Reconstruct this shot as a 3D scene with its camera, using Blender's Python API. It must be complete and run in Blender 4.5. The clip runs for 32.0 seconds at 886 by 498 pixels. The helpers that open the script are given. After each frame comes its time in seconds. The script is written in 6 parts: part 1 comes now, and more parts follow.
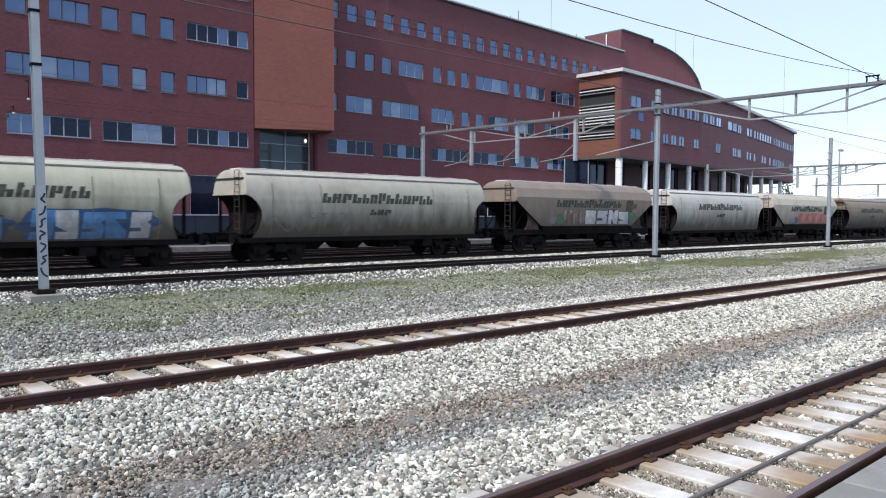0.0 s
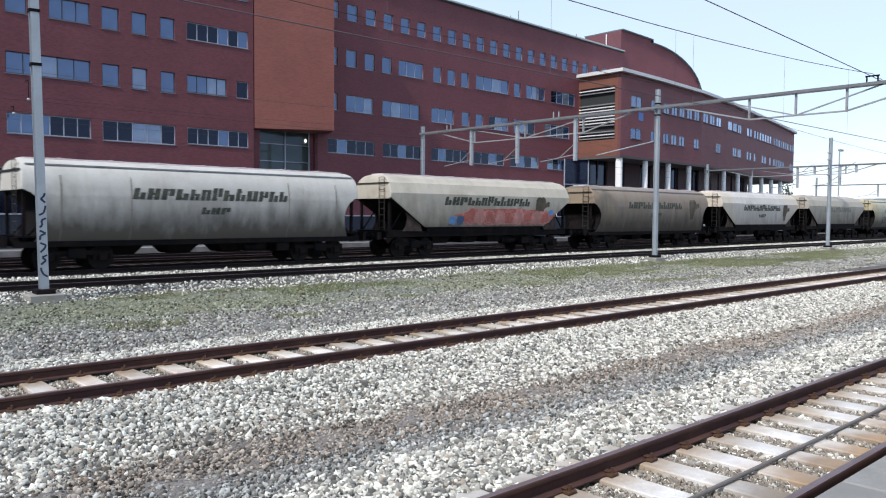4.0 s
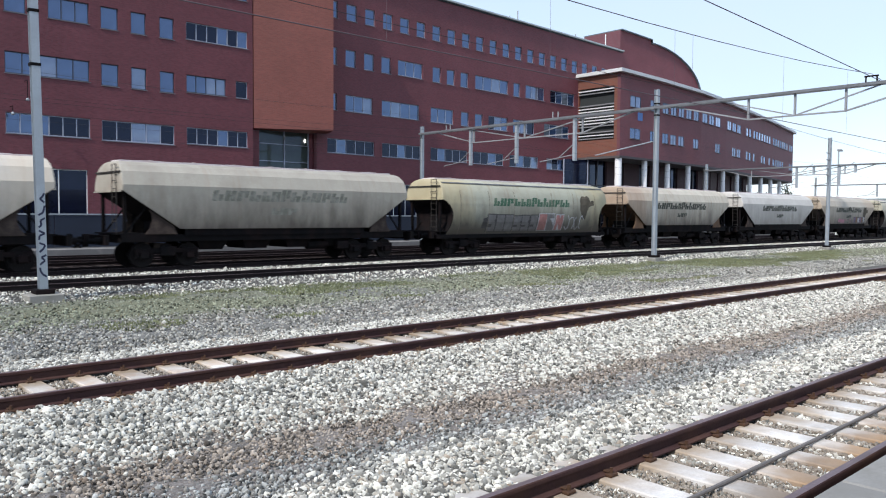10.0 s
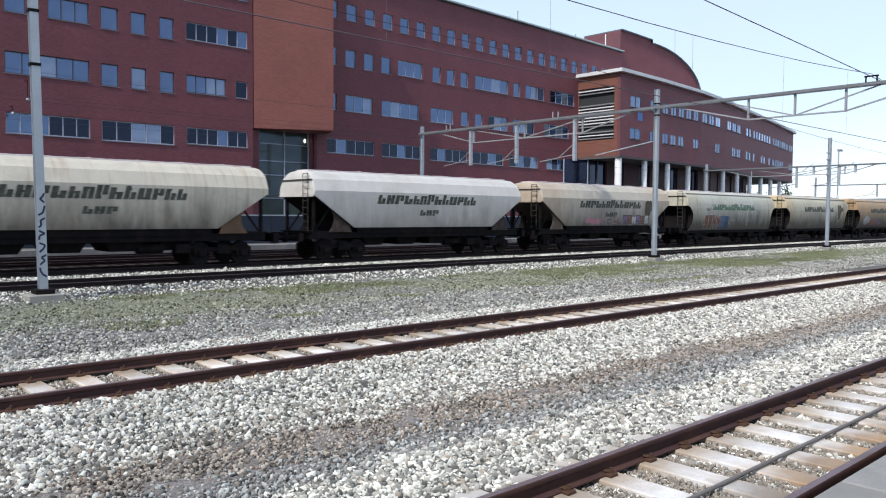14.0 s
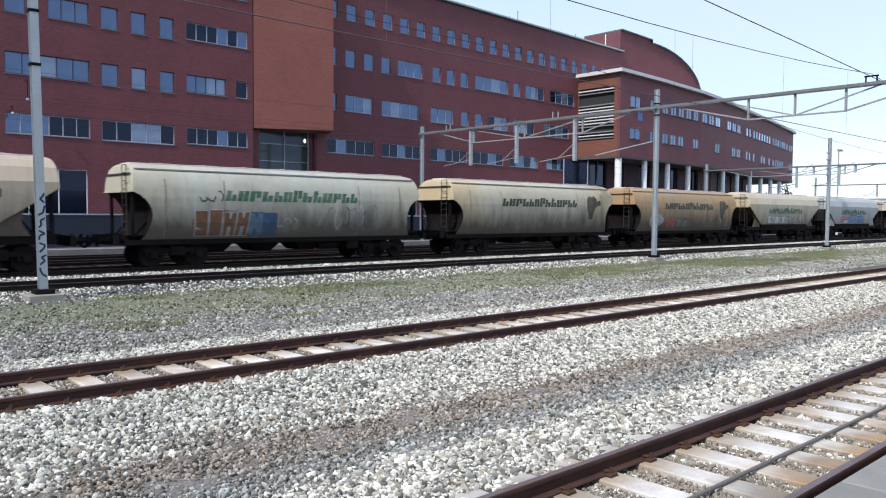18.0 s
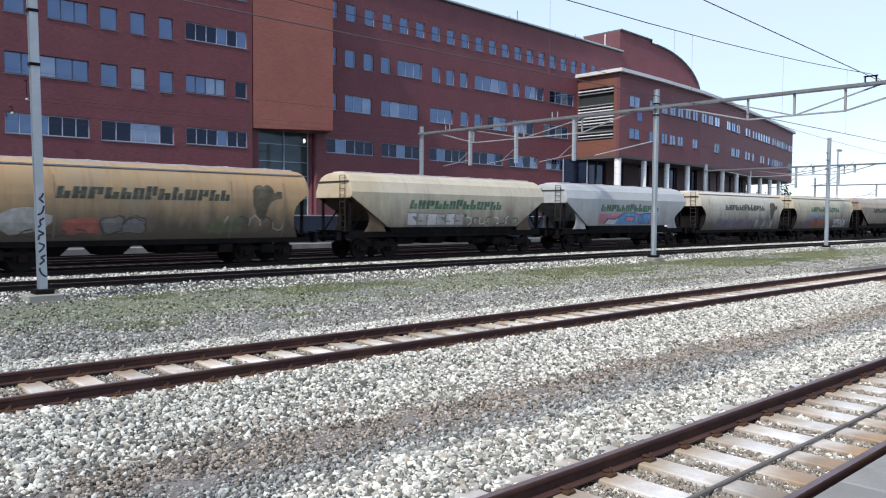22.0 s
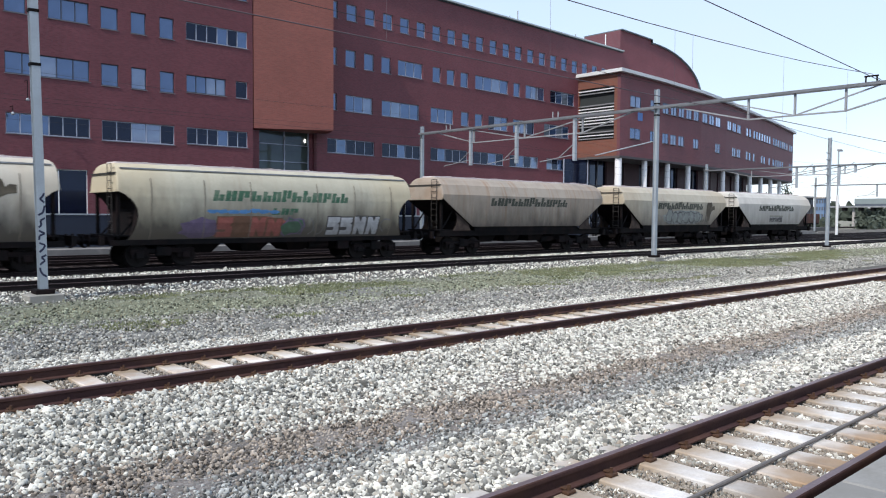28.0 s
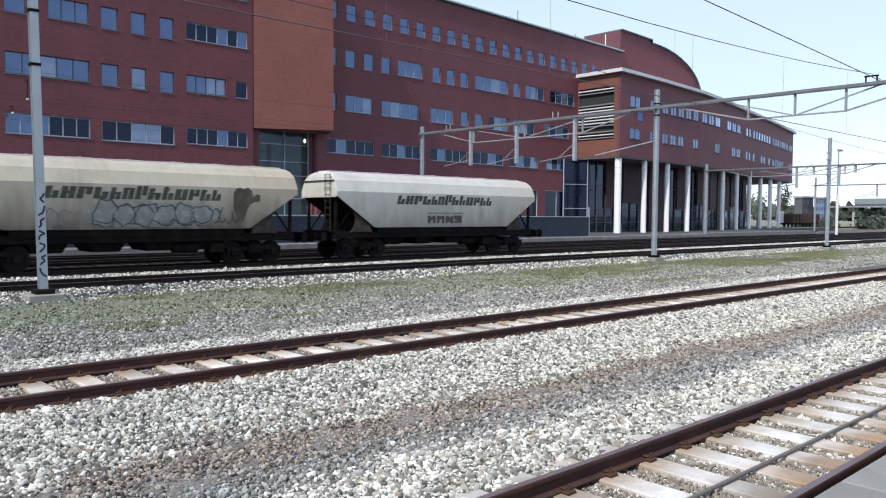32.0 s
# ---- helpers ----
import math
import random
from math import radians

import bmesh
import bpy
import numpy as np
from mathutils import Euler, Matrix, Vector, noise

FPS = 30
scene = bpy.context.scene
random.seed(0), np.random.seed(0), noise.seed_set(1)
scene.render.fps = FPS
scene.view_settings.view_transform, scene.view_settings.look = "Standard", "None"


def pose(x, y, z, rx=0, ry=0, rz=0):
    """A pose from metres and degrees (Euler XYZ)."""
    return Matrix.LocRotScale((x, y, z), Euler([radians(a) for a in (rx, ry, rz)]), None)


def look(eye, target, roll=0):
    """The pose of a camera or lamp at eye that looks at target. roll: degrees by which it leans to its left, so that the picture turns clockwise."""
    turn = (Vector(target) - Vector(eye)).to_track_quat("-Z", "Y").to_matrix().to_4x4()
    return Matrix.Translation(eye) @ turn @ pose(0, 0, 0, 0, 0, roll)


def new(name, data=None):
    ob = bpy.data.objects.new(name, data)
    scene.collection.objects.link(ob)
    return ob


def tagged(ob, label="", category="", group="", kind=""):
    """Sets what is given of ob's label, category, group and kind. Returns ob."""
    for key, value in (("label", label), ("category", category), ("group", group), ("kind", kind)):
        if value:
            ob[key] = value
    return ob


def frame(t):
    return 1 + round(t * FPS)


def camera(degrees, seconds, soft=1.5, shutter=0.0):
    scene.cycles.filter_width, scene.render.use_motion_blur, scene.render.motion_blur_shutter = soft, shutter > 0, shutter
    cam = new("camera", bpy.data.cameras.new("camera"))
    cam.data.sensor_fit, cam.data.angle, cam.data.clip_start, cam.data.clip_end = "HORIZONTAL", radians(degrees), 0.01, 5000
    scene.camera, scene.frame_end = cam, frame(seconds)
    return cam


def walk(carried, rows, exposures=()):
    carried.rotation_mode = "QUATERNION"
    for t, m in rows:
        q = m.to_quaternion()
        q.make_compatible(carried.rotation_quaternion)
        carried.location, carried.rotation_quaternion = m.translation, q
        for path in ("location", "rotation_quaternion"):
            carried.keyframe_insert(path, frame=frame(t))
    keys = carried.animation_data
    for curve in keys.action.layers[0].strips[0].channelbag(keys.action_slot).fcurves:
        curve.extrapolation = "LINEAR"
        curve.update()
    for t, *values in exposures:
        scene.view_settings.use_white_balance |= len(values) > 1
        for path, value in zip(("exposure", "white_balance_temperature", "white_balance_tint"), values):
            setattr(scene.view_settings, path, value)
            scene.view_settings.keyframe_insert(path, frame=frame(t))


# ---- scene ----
# World: x runs along the tracks, y away from the platform, z up; z = 0 is the top of the rails.
EYE = (0.0, 0.0, 2.064)


def aim(yaw, pitch=-2.543, roll=0.374):
    a, b = radians(yaw), radians(pitch)
    way = Vector((math.sin(a) * math.cos(b), math.cos(a) * math.cos(b), math.sin(b)))
    return look(EYE, Vector(EYE) + way, roll)


cam = camera(59.93, 32.0, soft=1.1, shutter=0.25)
walk(cam, [(0, aim(42.575)), (5.4, aim(42.575)), (6.0, aim(42.627)), (18.6, aim(42.627)), (19.3, aim(42.665)),
           (22.4, aim(42.665)), (23.2, aim(42.627)), (32, aim(42.627))])

# ---- daylight ----
SUN = Vector((-0.70, -0.13, 0.69)).normalized()
world = bpy.data.worlds.new("sky")
scene.world = world
world.use_nodes = True
wt = world.node_tree
sky = wt.nodes.new("ShaderNodeTexSky")
sky.sky_type, sky.sun_disc = "NISHITA", False
sky.sun_elevation, sky.sun_rotation = math.asin(SUN.z), math.atan2(SUN.x, SUN.y) % (2 * math.pi)
sky.air_density, sky.dust_density, sky.ozone_density = 1.0, 0.15, 1.2
# a thin bright veil of cloud over the blue
veil = wt.nodes.new("ShaderNodeTexNoise")
veil.inputs["Scale"].default_value, veil.inputs["Detail"].default_value = 2.6, 6.0
spread = wt.nodes.new("ShaderNodeMapRange")
spread.inputs[1].default_value, spread.inputs[2].default_value = 0.3, 0.7
spread.inputs[3].default_value, spread.inputs[4].default_value = 0.6, 0.95
hazy = wt.nodes.new("ShaderNodeMix")
hazy.data_type = "RGBA"
hazy.inputs[7].default_value = (3.35, 3.98, 5.2, 1)
coord = wt.nodes.new("ShaderNodeTexCoord")
wt.links.new(coord.outputs["Generated"], veil.inputs["Vector"])
wt.links.new(veil.outputs["Fac"], spread.inputs[0])
wt.links.new(spread.outputs[0], hazy.inputs[0])
wt.links.new(sky.outputs[0], hazy.inputs[6])
wt.links.new(hazy.outputs[2], wt.nodes["Background"].inputs[0])
wt.nodes["Background"].inputs[1].default_value = 0.157
lamp = bpy.data.lights.new("sun", "SUN")
lamp.energy, lamp.angle, lamp.color = 2.7, radians(2.0), (1.0, 0.942, 0.905)
sun = new("sun", lamp)
sun.matrix_world = look((0, 0, 60), Vector((0, 0, 60)) - SUN)
scene.view_settings.exposure = 0.53

# ---- materials ----
MATS = {}


def mat(name, colour, rough=0.8, metal=0.0, vary=0.15, scale=4.0, fine=60.0, bump=0.2, tint=None, tint_scale=1.2, tint_amount=0.5,
        streak=None, streak_amount=0.0, spec=0.4, per_object=0.0, dist=0.01, ends=None, ends_from=4.6, ends_amount=0.0, ends_side=0, grime_shade=0.0, rail_rust=0.0, side_stain=0.0):
    """A painted, stony or metal surface: grain and blotches at two scales, an optional second colour in stains, and streaks that run down."""
    if name in MATS:
        return MATS[name]
    m = bpy.data.materials.new(name)
    m.use_nodes = True
    MATS[name] = m
    nt = m.node_tree
    nd, lk = nt.nodes, nt.links
    b = nd["Principled BSDF"]
    b.inputs["Roughness"].default_value = rough
    b.inputs["Metallic"].default_value = metal
    b.inputs["Specular IOR Level"].default_value = spec
    geo = nd.new("ShaderNodeTexCoord")

    def noise_tex(s, detail=4.0, mapping=None):
        n = nd.new("ShaderNodeTexNoise")
        n.inputs["Scale"].default_value = s
        n.inputs["Detail"].default_value = detail
        n.inputs["Roughness"].default_value = 0.6
        src = geo.outputs["Object"]
        if per_object:
            # each piece takes its own stretch of the pattern
            info = nd.new("ShaderNodeObjectInfo")
            off = nd.new("ShaderNodeVectorMath")
            off.operation = "MULTIPLY_ADD"
            off.inputs[1].default_value = (37.0, 53.0, 11.0)
            lk.new(info.outputs["Random"], off.inputs[0])
            lk.new(src, off.inputs[2])
            src = off.outputs[0]
        if mapping:
            mp = nd.new("ShaderNodeMapping")
            mp.inputs["Scale"].default_value = mapping
            lk.new(src, mp.inputs[0])
            src = mp.outputs[0]
        lk.new(src, n.inputs["Vector"])
        return n.outputs["Fac"]

    def ramp(fac, lo, hi):
        r = nd.new("ShaderNodeMapRange")
        r.inputs[1].default_value, r.inputs[2].default_value = lo, hi
        lk.new(fac, r.inputs[0])
        return r.outputs[0]

    def blend(fac, a, c):
        x = nd.new("ShaderNodeMix")
        x.data_type = "RGBA"
        for s, v in ((0, fac), (6, a), (7, c)):
            if isinstance(v, (int, float)):
                x.inputs[s].default_value = v
            elif isinstance(v, tuple):
                x.inputs[s].default_value = (*v, 1)
            else:
                lk.new(v, x.inputs[s])
        return x.outputs[2]

    dark = tuple(c * (1 - vary) for c in colour)
    lite = tuple(min(1, c * (1 + vary)) for c in colour)
    col = blend(ramp(noise_tex(scale), 0.3, 0.7), dark, lite)
    grain = noise_tex(fine, 3.0)
    col = blend(ramp(grain, 0.25, 0.75), col, tuple(c * (1 - vary * 0.8) for c in colour)) if vary else col
    if tint:
        f = nd.new("ShaderNodeMath")
        f.operation = "MULTIPLY"
        f.inputs[1].default_value = tint_amount
        lk.new(ramp(noise_tex(tint_scale, 6.0), 0.48, 0.68), f.inputs[0])
        col = blend(f.outputs[0], col, tint)
    if streak:
        f = nd.new("ShaderNodeMath")
        f.operation = "MULTIPLY"
        f.inputs[1].default_value = streak_amount
        lk.new(ramp(noise_tex(1.0, 5.0, (5.0, 0.5, 0.35)), 0.5, 0.72), f.inputs[0])
        col = blend(f.outputs[0], col, streak)
    if ends:
        # stains that start near the ends of a long thing
        sx = nd.new("ShaderNodeSeparateXYZ")
        lk.new(geo.outputs["Object"], sx.inputs[0])
        ax = nd.new("ShaderNodeMath")
        ax.operation = "ABSOLUTE" if ends_side == 0 else "MULTIPLY"
        ax.inputs[1].default_value = ends_side
        lk.new(sx.outputs[0], ax.inputs[0])
        wob = nd.new("ShaderNodeMath")
        wob.operation = "MULTIPLY_ADD"
        wob.inputs[1].default_value = 5.0
        lk.new(noise_tex(0.8, 6.0, (1.0, 1.0, 0.6)), wob.inputs[0])
        lk.new(ax.outputs[0], wob.inputs[2])
        f = nd.new("ShaderNodeMath")
        f.operation = "MULTIPLY"
        f.inputs[1].default_value = ends_amount
        lk.new(ramp(wob.outputs[0], ends_from + 2.3, ends_from + 4.2), f.inputs[0])
        col = blend(f.outputs[0], col, ends)
    if grime_shade:
        # brake dust and splashes that cling to the lower half, in ragged runs, and the belly's shade with them
        sz = nd.new("ShaderNodeSeparateXYZ")
        lk.new(geo.outputs["Object"], sz.inputs[0])
        rag = nd.new("ShaderNodeMath")
        rag.operation = "MULTIPLY_ADD"
        rag.inputs[1].default_value = -2.2
        lk.new(noise_tex(1.0, 6.0, (1.6, 1.6, 0.5)), rag.inputs[0])
        lk.new(sz.outputs[2], rag.inputs[2])
        f = nd.new("ShaderNodeMapRange")
        f.inputs[1].default_value, f.inputs[2].default_value = 0.3, 1.85
        f.inputs[3].default_value, f.inputs[4].default_value = grime_shade, 0.0
        lk.new(rag.outputs[0], f.inputs[0])
        col = blend(f.outputs[0], col, (0.072, 0.060, 0.047))
    if rail_rust:
        # rust washed off the rails and plates, in ragged patches under them
        sy = nd.new("ShaderNodeSeparateXYZ")
        lk.new(geo.outputs["Object"], sy.inputs[0])
        last = sy.outputs[1]
        for op, k in (("ABSOLUTE", 0), ("SUBTRACT", 0.75), ("ABSOLUTE", 0)):
            f = nd.new("ShaderNodeMath")
            f.operation = op
            f.inputs[1].default_value = k
            lk.new(last, f.inputs[0])
            last = f.outputs[0]
        f = nd.new("ShaderNodeMath")
        f.operation = "MULTIPLY_ADD"
        f.inputs[1].default_value = -0.75
        lk.new(noise_tex(2.2, 6.0), f.inputs[0])
        lk.new(last, f.inputs[2])
        g = nd.new("ShaderNodeMapRange")
        g.inputs[1].default_value, g.inputs[2].default_value = -0.22, 0.2
        g.inputs[3].default_value, g.inputs[4].default_value = rail_rust, 0.0
        lk.new(f.outputs[0], g.inputs[0])
        col = blend(g.outputs[0], col, (0.27, 0.185, 0.10))
        if side_stain:
            # oil and brake dust over the half that lies towards the platform, more on some sleepers
            f = nd.new("ShaderNodeMath")
            f.operation = "MULTIPLY_ADD"
            f.inputs[1].default_value = 1.3
            lk.new(noise_tex(1.6, 6.0), f.inputs[0])
            lk.new(sy.outputs[1], f.inputs[2])
            g = nd.new("ShaderNodeMapRange")
            g.inputs[1].default_value, g.inputs[2].default_value = 0.25, 0.75
            g.inputs[3].default_value, g.inputs[4].default_value = side_stain, 0.0
            lk.new(f.outputs[0], g.inputs[0])
            col = blend(g.outputs[0], col, blend(ramp(noise_tex(0.9, 3.0), 0.4, 0.62), (0.34, 0.19, 0.07), (0.19, 0.155, 0.12)))
    if per_object:
        oi = nd.new("ShaderNodeObjectInfo")
        hs = nd.new("ShaderNodeHueSaturation")
        lk.new(ramp(oi.outputs["Random"], 0, 1), hs.inputs["Value"])
        hs.inputs["Value"].default_value = 1
        r = nd.new("ShaderNodeMapRange")
        r.inputs[3].default_value, r.inputs[4].default_value = 1 - per_object, 1 + per_object
        lk.new(oi.outputs["Random"], r.inputs[0])
        lk.new(r.outputs[0], hs.inputs["Value"])
        lk.new(col, hs.inputs["Color"])
        col = hs.outputs[0]
    lk.new(col, b.inputs["Base Color"])
    if bump:
        bp = nd.new("ShaderNodeBump")
        bp.inputs["Strength"].default_value = bump
        bp.inputs["Distance"].default_value = dist
        lk.new(grain, bp.inputs["Height"])
        lk.new(bp.outputs[0], b.inputs["Normal"])
    return m


def brick_mat(name, a, c, mortar, along):
    """Brick courses 0.06 m high; along: the axis on which the bricks run."""
    m = bpy.data.materials.new(name)
    m.use_nodes = True
    nd, lk = m.node_tree.nodes, m.node_tree.links
    b = nd["Principled BSDF"]
    b.inputs["Roughness"].default_value = 0.6
    b.inputs["Specular IOR Level"].default_value = 0.3
    b.inputs["Diffuse Roughness"].default_value = 0.8
    tc = nd.new("ShaderNodeTexCoord")
    sep = nd.new("ShaderNodeSeparateXYZ")
    com = nd.new("ShaderNodeCombineXYZ")
    lk.new(tc.outputs["Object"], sep.inputs[0])
    lk.new(sep.outputs[along], com.inputs[0])
    lk.new(sep.outputs[2], com.inputs[1])
    br = nd.new("ShaderNodeTexBrick")
    br.inputs["Scale"].default_value = 1.0
    br.inputs["Brick Width"].default_value, br.inputs["Row Height"].default_value = 0.22, 0.0625
    br.inputs["Mortar Size"].default_value = 0.005
    for k, v in (("Color1", a), ("Color2", c), ("Mortar", mortar)):
        br.inputs[k].default_value = (*v, 1)
    lk.new(com.outputs[0], br.inputs["Vector"])
    n = nd.new("ShaderNodeTexNoise")
    n.inputs["Scale"].default_value, n.inputs["Detail"].default_value = 0.35, 6
    lk.new(tc.outputs["Object"], n.inputs["Vector"])
    mr = nd.new("ShaderNodeMapRange")
    mr.inputs[3].default_value, mr.inputs[4].default_value = 0.78, 1.2
    lk.new(n.outputs["Fac"], mr.inputs[0])
    hs = nd.new("ShaderNodeHueSaturation")
    lk.new(mr.outputs[0], hs.inputs["Value"])
    lk.new(br.outputs["Color"], hs.inputs["Color"])
    lk.new(hs.outputs[0], b.inputs["Base Color"])
    bp = nd.new("ShaderNodeBump")
    bp.inputs["Strength"].default_value, bp.inputs["Distance"].default_value = 0.4, 0.006
    lk.new(br.outputs["Fac"], bp.inputs["Height"])
    bp.invert = True
    lk.new(bp.outputs[0], b.inputs["Normal"])
    return m


def glass_mat(name, inside, mirror):
    """Coated window glass: a mirror of the sky over the dark or curtained room behind it."""
    m = bpy.data.materials.new(name)
    m.use_nodes = True
    nd, lk = m.node_tree.nodes, m.node_tree.links
    b = nd["Principled BSDF"]
    tc = nd.new("ShaderNodeTexCoord")
    n = nd.new("ShaderNodeTexNoise")
    n.inputs["Scale"].default_value, n.inputs["Detail"].default_value = 0.9, 3
    lk.new(tc.outputs["Object"], n.inputs["Vector"])
    mx = nd.new("ShaderNodeMix")
    mx.data_type = "RGBA"
    mx.inputs[6].default_value = (*[c * 0.6 for c in inside], 1)
    mx.inputs[7].default_value = (*[c * 1.4 for c in inside], 1)
    lk.new(n.outputs["Fac"], mx.inputs[0])
    lk.new(mx.outputs[2], b.inputs["Base Color"])
    b.inputs["Roughness"].default_value = 0.15
    b.inputs["Specular IOR Level"].default_value = 0.12
    gl = nd.new("ShaderNodeBsdfGlossy")
    gl.inputs["Roughness"].default_value = 0.03
    gl.inputs["Color"].default_value = (0.46, 0.64, 1.0, 1)
    ms = nd.new("ShaderNodeMixShader")
    fr = nd.new("ShaderNodeFresnel")
    fr.inputs["IOR"].default_value = 1.0 + 7.0 * mirror ** 0.75
    lk.new(fr.outputs[0], ms.inputs[0])
    lk.new(b.outputs[0], ms.inputs[1])
    lk.new(gl.outputs[0], ms.inputs[2])
    lk.new(ms.outputs[0], nd["Material Output"].inputs[0])
    return m


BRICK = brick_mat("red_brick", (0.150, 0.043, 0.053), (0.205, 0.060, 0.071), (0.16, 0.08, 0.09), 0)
# lit copy of the red brick, the sun on the end wall in its colour
BRICK_SUNLIT = brick_mat("red_brick_sunlit", (0.20, 0.068, 0.045), (0.25, 0.085, 0.055), (0.2, 0.1, 0.075), 1)
GLASS_SKY = glass_mat("sky_glass", (0.036, 0.060, 0.115), 0.10)
GLASS_DARK = glass_mat("dark_glass", (0.005, 0.007, 0.018), 0.02)
GLASS_GREEN = glass_mat("greenish_entrance_glass", (0.055, 0.07, 0.062), 0.022)
GLASS_WHITE = glass_mat("white_pane_glass", (0.70, 0.74, 0.78), 0.2)
GLASS_BLIND = glass_mat("blind_glass", (0.155, 0.175, 0.20), 0.11)
WHITE = mat("white_paint", (0.72, 0.73, 0.72), 0.5, vary=0.06, bump=0.05)
FRAME = mat("window_frame_paint", (0.34, 0.37, 0.44), 0.5, vary=0.06, bump=0.03)
SILL = mat("sill_stone", (0.17, 0.16, 0.175), 0.7, vary=0.1, bump=0.1)
FOOT = mat("mast_foot_concrete", (0.30, 0.29, 0.26), 0.9, vary=0.2, scale=3, fine=50, bump=0.3, tint=(0.17, 0.17, 0.13), tint_amount=0.6)
WIRE_DARK = mat("dark_wire", (0.02, 0.02, 0.022), 0.6, vary=0, bump=0)
FRAME_DARK = mat("dark_window_frame", (0.05, 0.06, 0.085), 0.5, vary=0.1, bump=0.03)
CONCRETE = mat("concrete", (0.42, 0.40, 0.37), 0.9, vary=0.14, scale=2, fine=50, bump=0.3, tint=(0.25, 0.23, 0.2), tint_amount=0.5)
SLEEPER_PALE = mat("sleeper_concrete", (0.60, 0.565, 0.505), 0.9, vary=0.16, scale=3, fine=45, bump=0.35, tint=(0.40, 0.19, 0.07), tint_scale=2.6,
                   tint_amount=0.42, per_object=0.22, rail_rust=0.8)
SLEEPER_STAINED = mat("stained_sleeper_concrete", (0.66, 0.64, 0.60), 0.9, vary=0.2, scale=3, fine=45, bump=0.35, tint=(0.44, 0.33, 0.19), tint_scale=2.6,
                      tint_amount=0.35, per_object=0.15, rail_rust=0.75, side_stain=0.75)
RUST_RAIL = mat("rail_steel", (0.066, 0.033, 0.031), 0.75, metal=0.1, spec=0.25, vary=0.3, scale=3, fine=40, bump=0.2, tint=(0.12, 0.06, 0.035), tint_amount=0.5)
RAIL_TOP = mat("rail_running_band", (0.20, 0.145, 0.145), 0.5, metal=0.5, vary=0.25, scale=2, fine=30, bump=0.05, tint=(0.12, 0.08, 0.07), tint_amount=0.6)
SLEEPER_DARK = mat("dark_sleeper_timber", (0.026, 0.021, 0.019), 0.95, spec=0.1, vary=0.3, scale=3, fine=45, bump=0.35)
CLIP = mat("rail_clip_steel", (0.075, 0.036, 0.018), 0.85, vary=0.3, bump=0.3)
GALV = mat("galvanised_steel", (0.38, 0.42, 0.45), 0.5, metal=0.35, vary=0.12, scale=1.5, fine=25, bump=0.06, tint=(0.28, 0.30, 0.31), tint_amount=0.5)
GALV_OLD = mat("weathered_steel", (0.30, 0.31, 0.32), 0.6, metal=0.3, vary=0.15, scale=1.5, fine=25, bump=0.06, tint=(0.16, 0.14, 0.12), tint_amount=0.5)
WIRE = mat("overhead_wire", (0.115, 0.09, 0.098), 0.7, vary=0, bump=0, spec=0.1)
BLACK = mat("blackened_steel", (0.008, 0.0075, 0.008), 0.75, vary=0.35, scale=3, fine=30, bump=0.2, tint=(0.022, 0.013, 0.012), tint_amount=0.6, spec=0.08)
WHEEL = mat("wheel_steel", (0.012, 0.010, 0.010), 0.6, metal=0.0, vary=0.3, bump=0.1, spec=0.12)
RAIL_DARK = mat("dark_rail_steel", (0.022, 0.016, 0.016), 0.7, vary=0.3, scale=3, fine=40, bump=0.2, spec=0.15)
BEAM = mat("dull_beam_steel", (0.17, 0.18, 0.19), 0.6, metal=0.2, vary=0.2, scale=1.5, fine=25, bump=0.06, tint=(0.10, 0.10, 0.10), tint_amount=0.5)
STONE = None


# ---- builders ----
def finish(name, bm, material, parent=None, smooth=False):
    me = bpy.data.meshes.new(name)
    bm.normal_update()
    bm.to_mesh(me)
    bm.free()
    for m in material if isinstance(material, (list, tuple)) else [material]:
        me.materials.append(m)
    if smooth:
        for f in me.polygons:
            f.use_smooth = True
    ob = new(name, me)
    ob.parent = parent
    return ob


def part(name, bm, material, parent, label="", smooth=False):
    ob = finish(name, bm, material, parent, smooth)
    return tagged(ob, label) if label else ob


def empty(name, m, **tags):
    ob = new(name)
    ob.empty_display_size = 0.3
    ob.matrix_world = m
    return tagged(ob, **tags)


def box(bm, x0, x1, y0, y1, z0, z1, bevel=0.0):
    r = bmesh.ops.create_cube(bm, size=1)["verts"]
    bmesh.ops.scale(bm, vec=(x1 - x0, y1 - y0, z1 - z0), verts=r)
    bmesh.ops.translate(bm, vec=((x0 + x1) / 2, (y0 + y1) / 2, (z0 + z1) / 2), verts=r)
    if bevel:
        es = list({e for v in r for e in v.link_edges})
        bmesh.ops.bevel(bm, geom=es, offset=bevel, segments=1, affect="EDGES", profile=0.5)
    return r


def boxes(*args):
    bm = bmesh.new()
    for a in args:
        box(bm, *a)
    return bm


def rod(bm, a, b, r, seg=8, r2=None):
    a, b = Vector(a), Vector(b)
    d = b - a
    v = bmesh.ops.create_cone(bm, cap_ends=True, segments=seg, radius1=r, radius2=r if r2 is None else r2, depth=d.length)["verts"]
    bmesh.ops.transform(bm, matrix=Matrix.Translation((a + b) / 2) @ d.to_track_quat("Z", "Y").to_matrix().to_4x4(), verts=v)
    return v


def rods(r, *pairs, seg=8):
    bm = bmesh.new()
    for a, b in pairs:
        rod(bm, a, b, r, seg)
    return bm


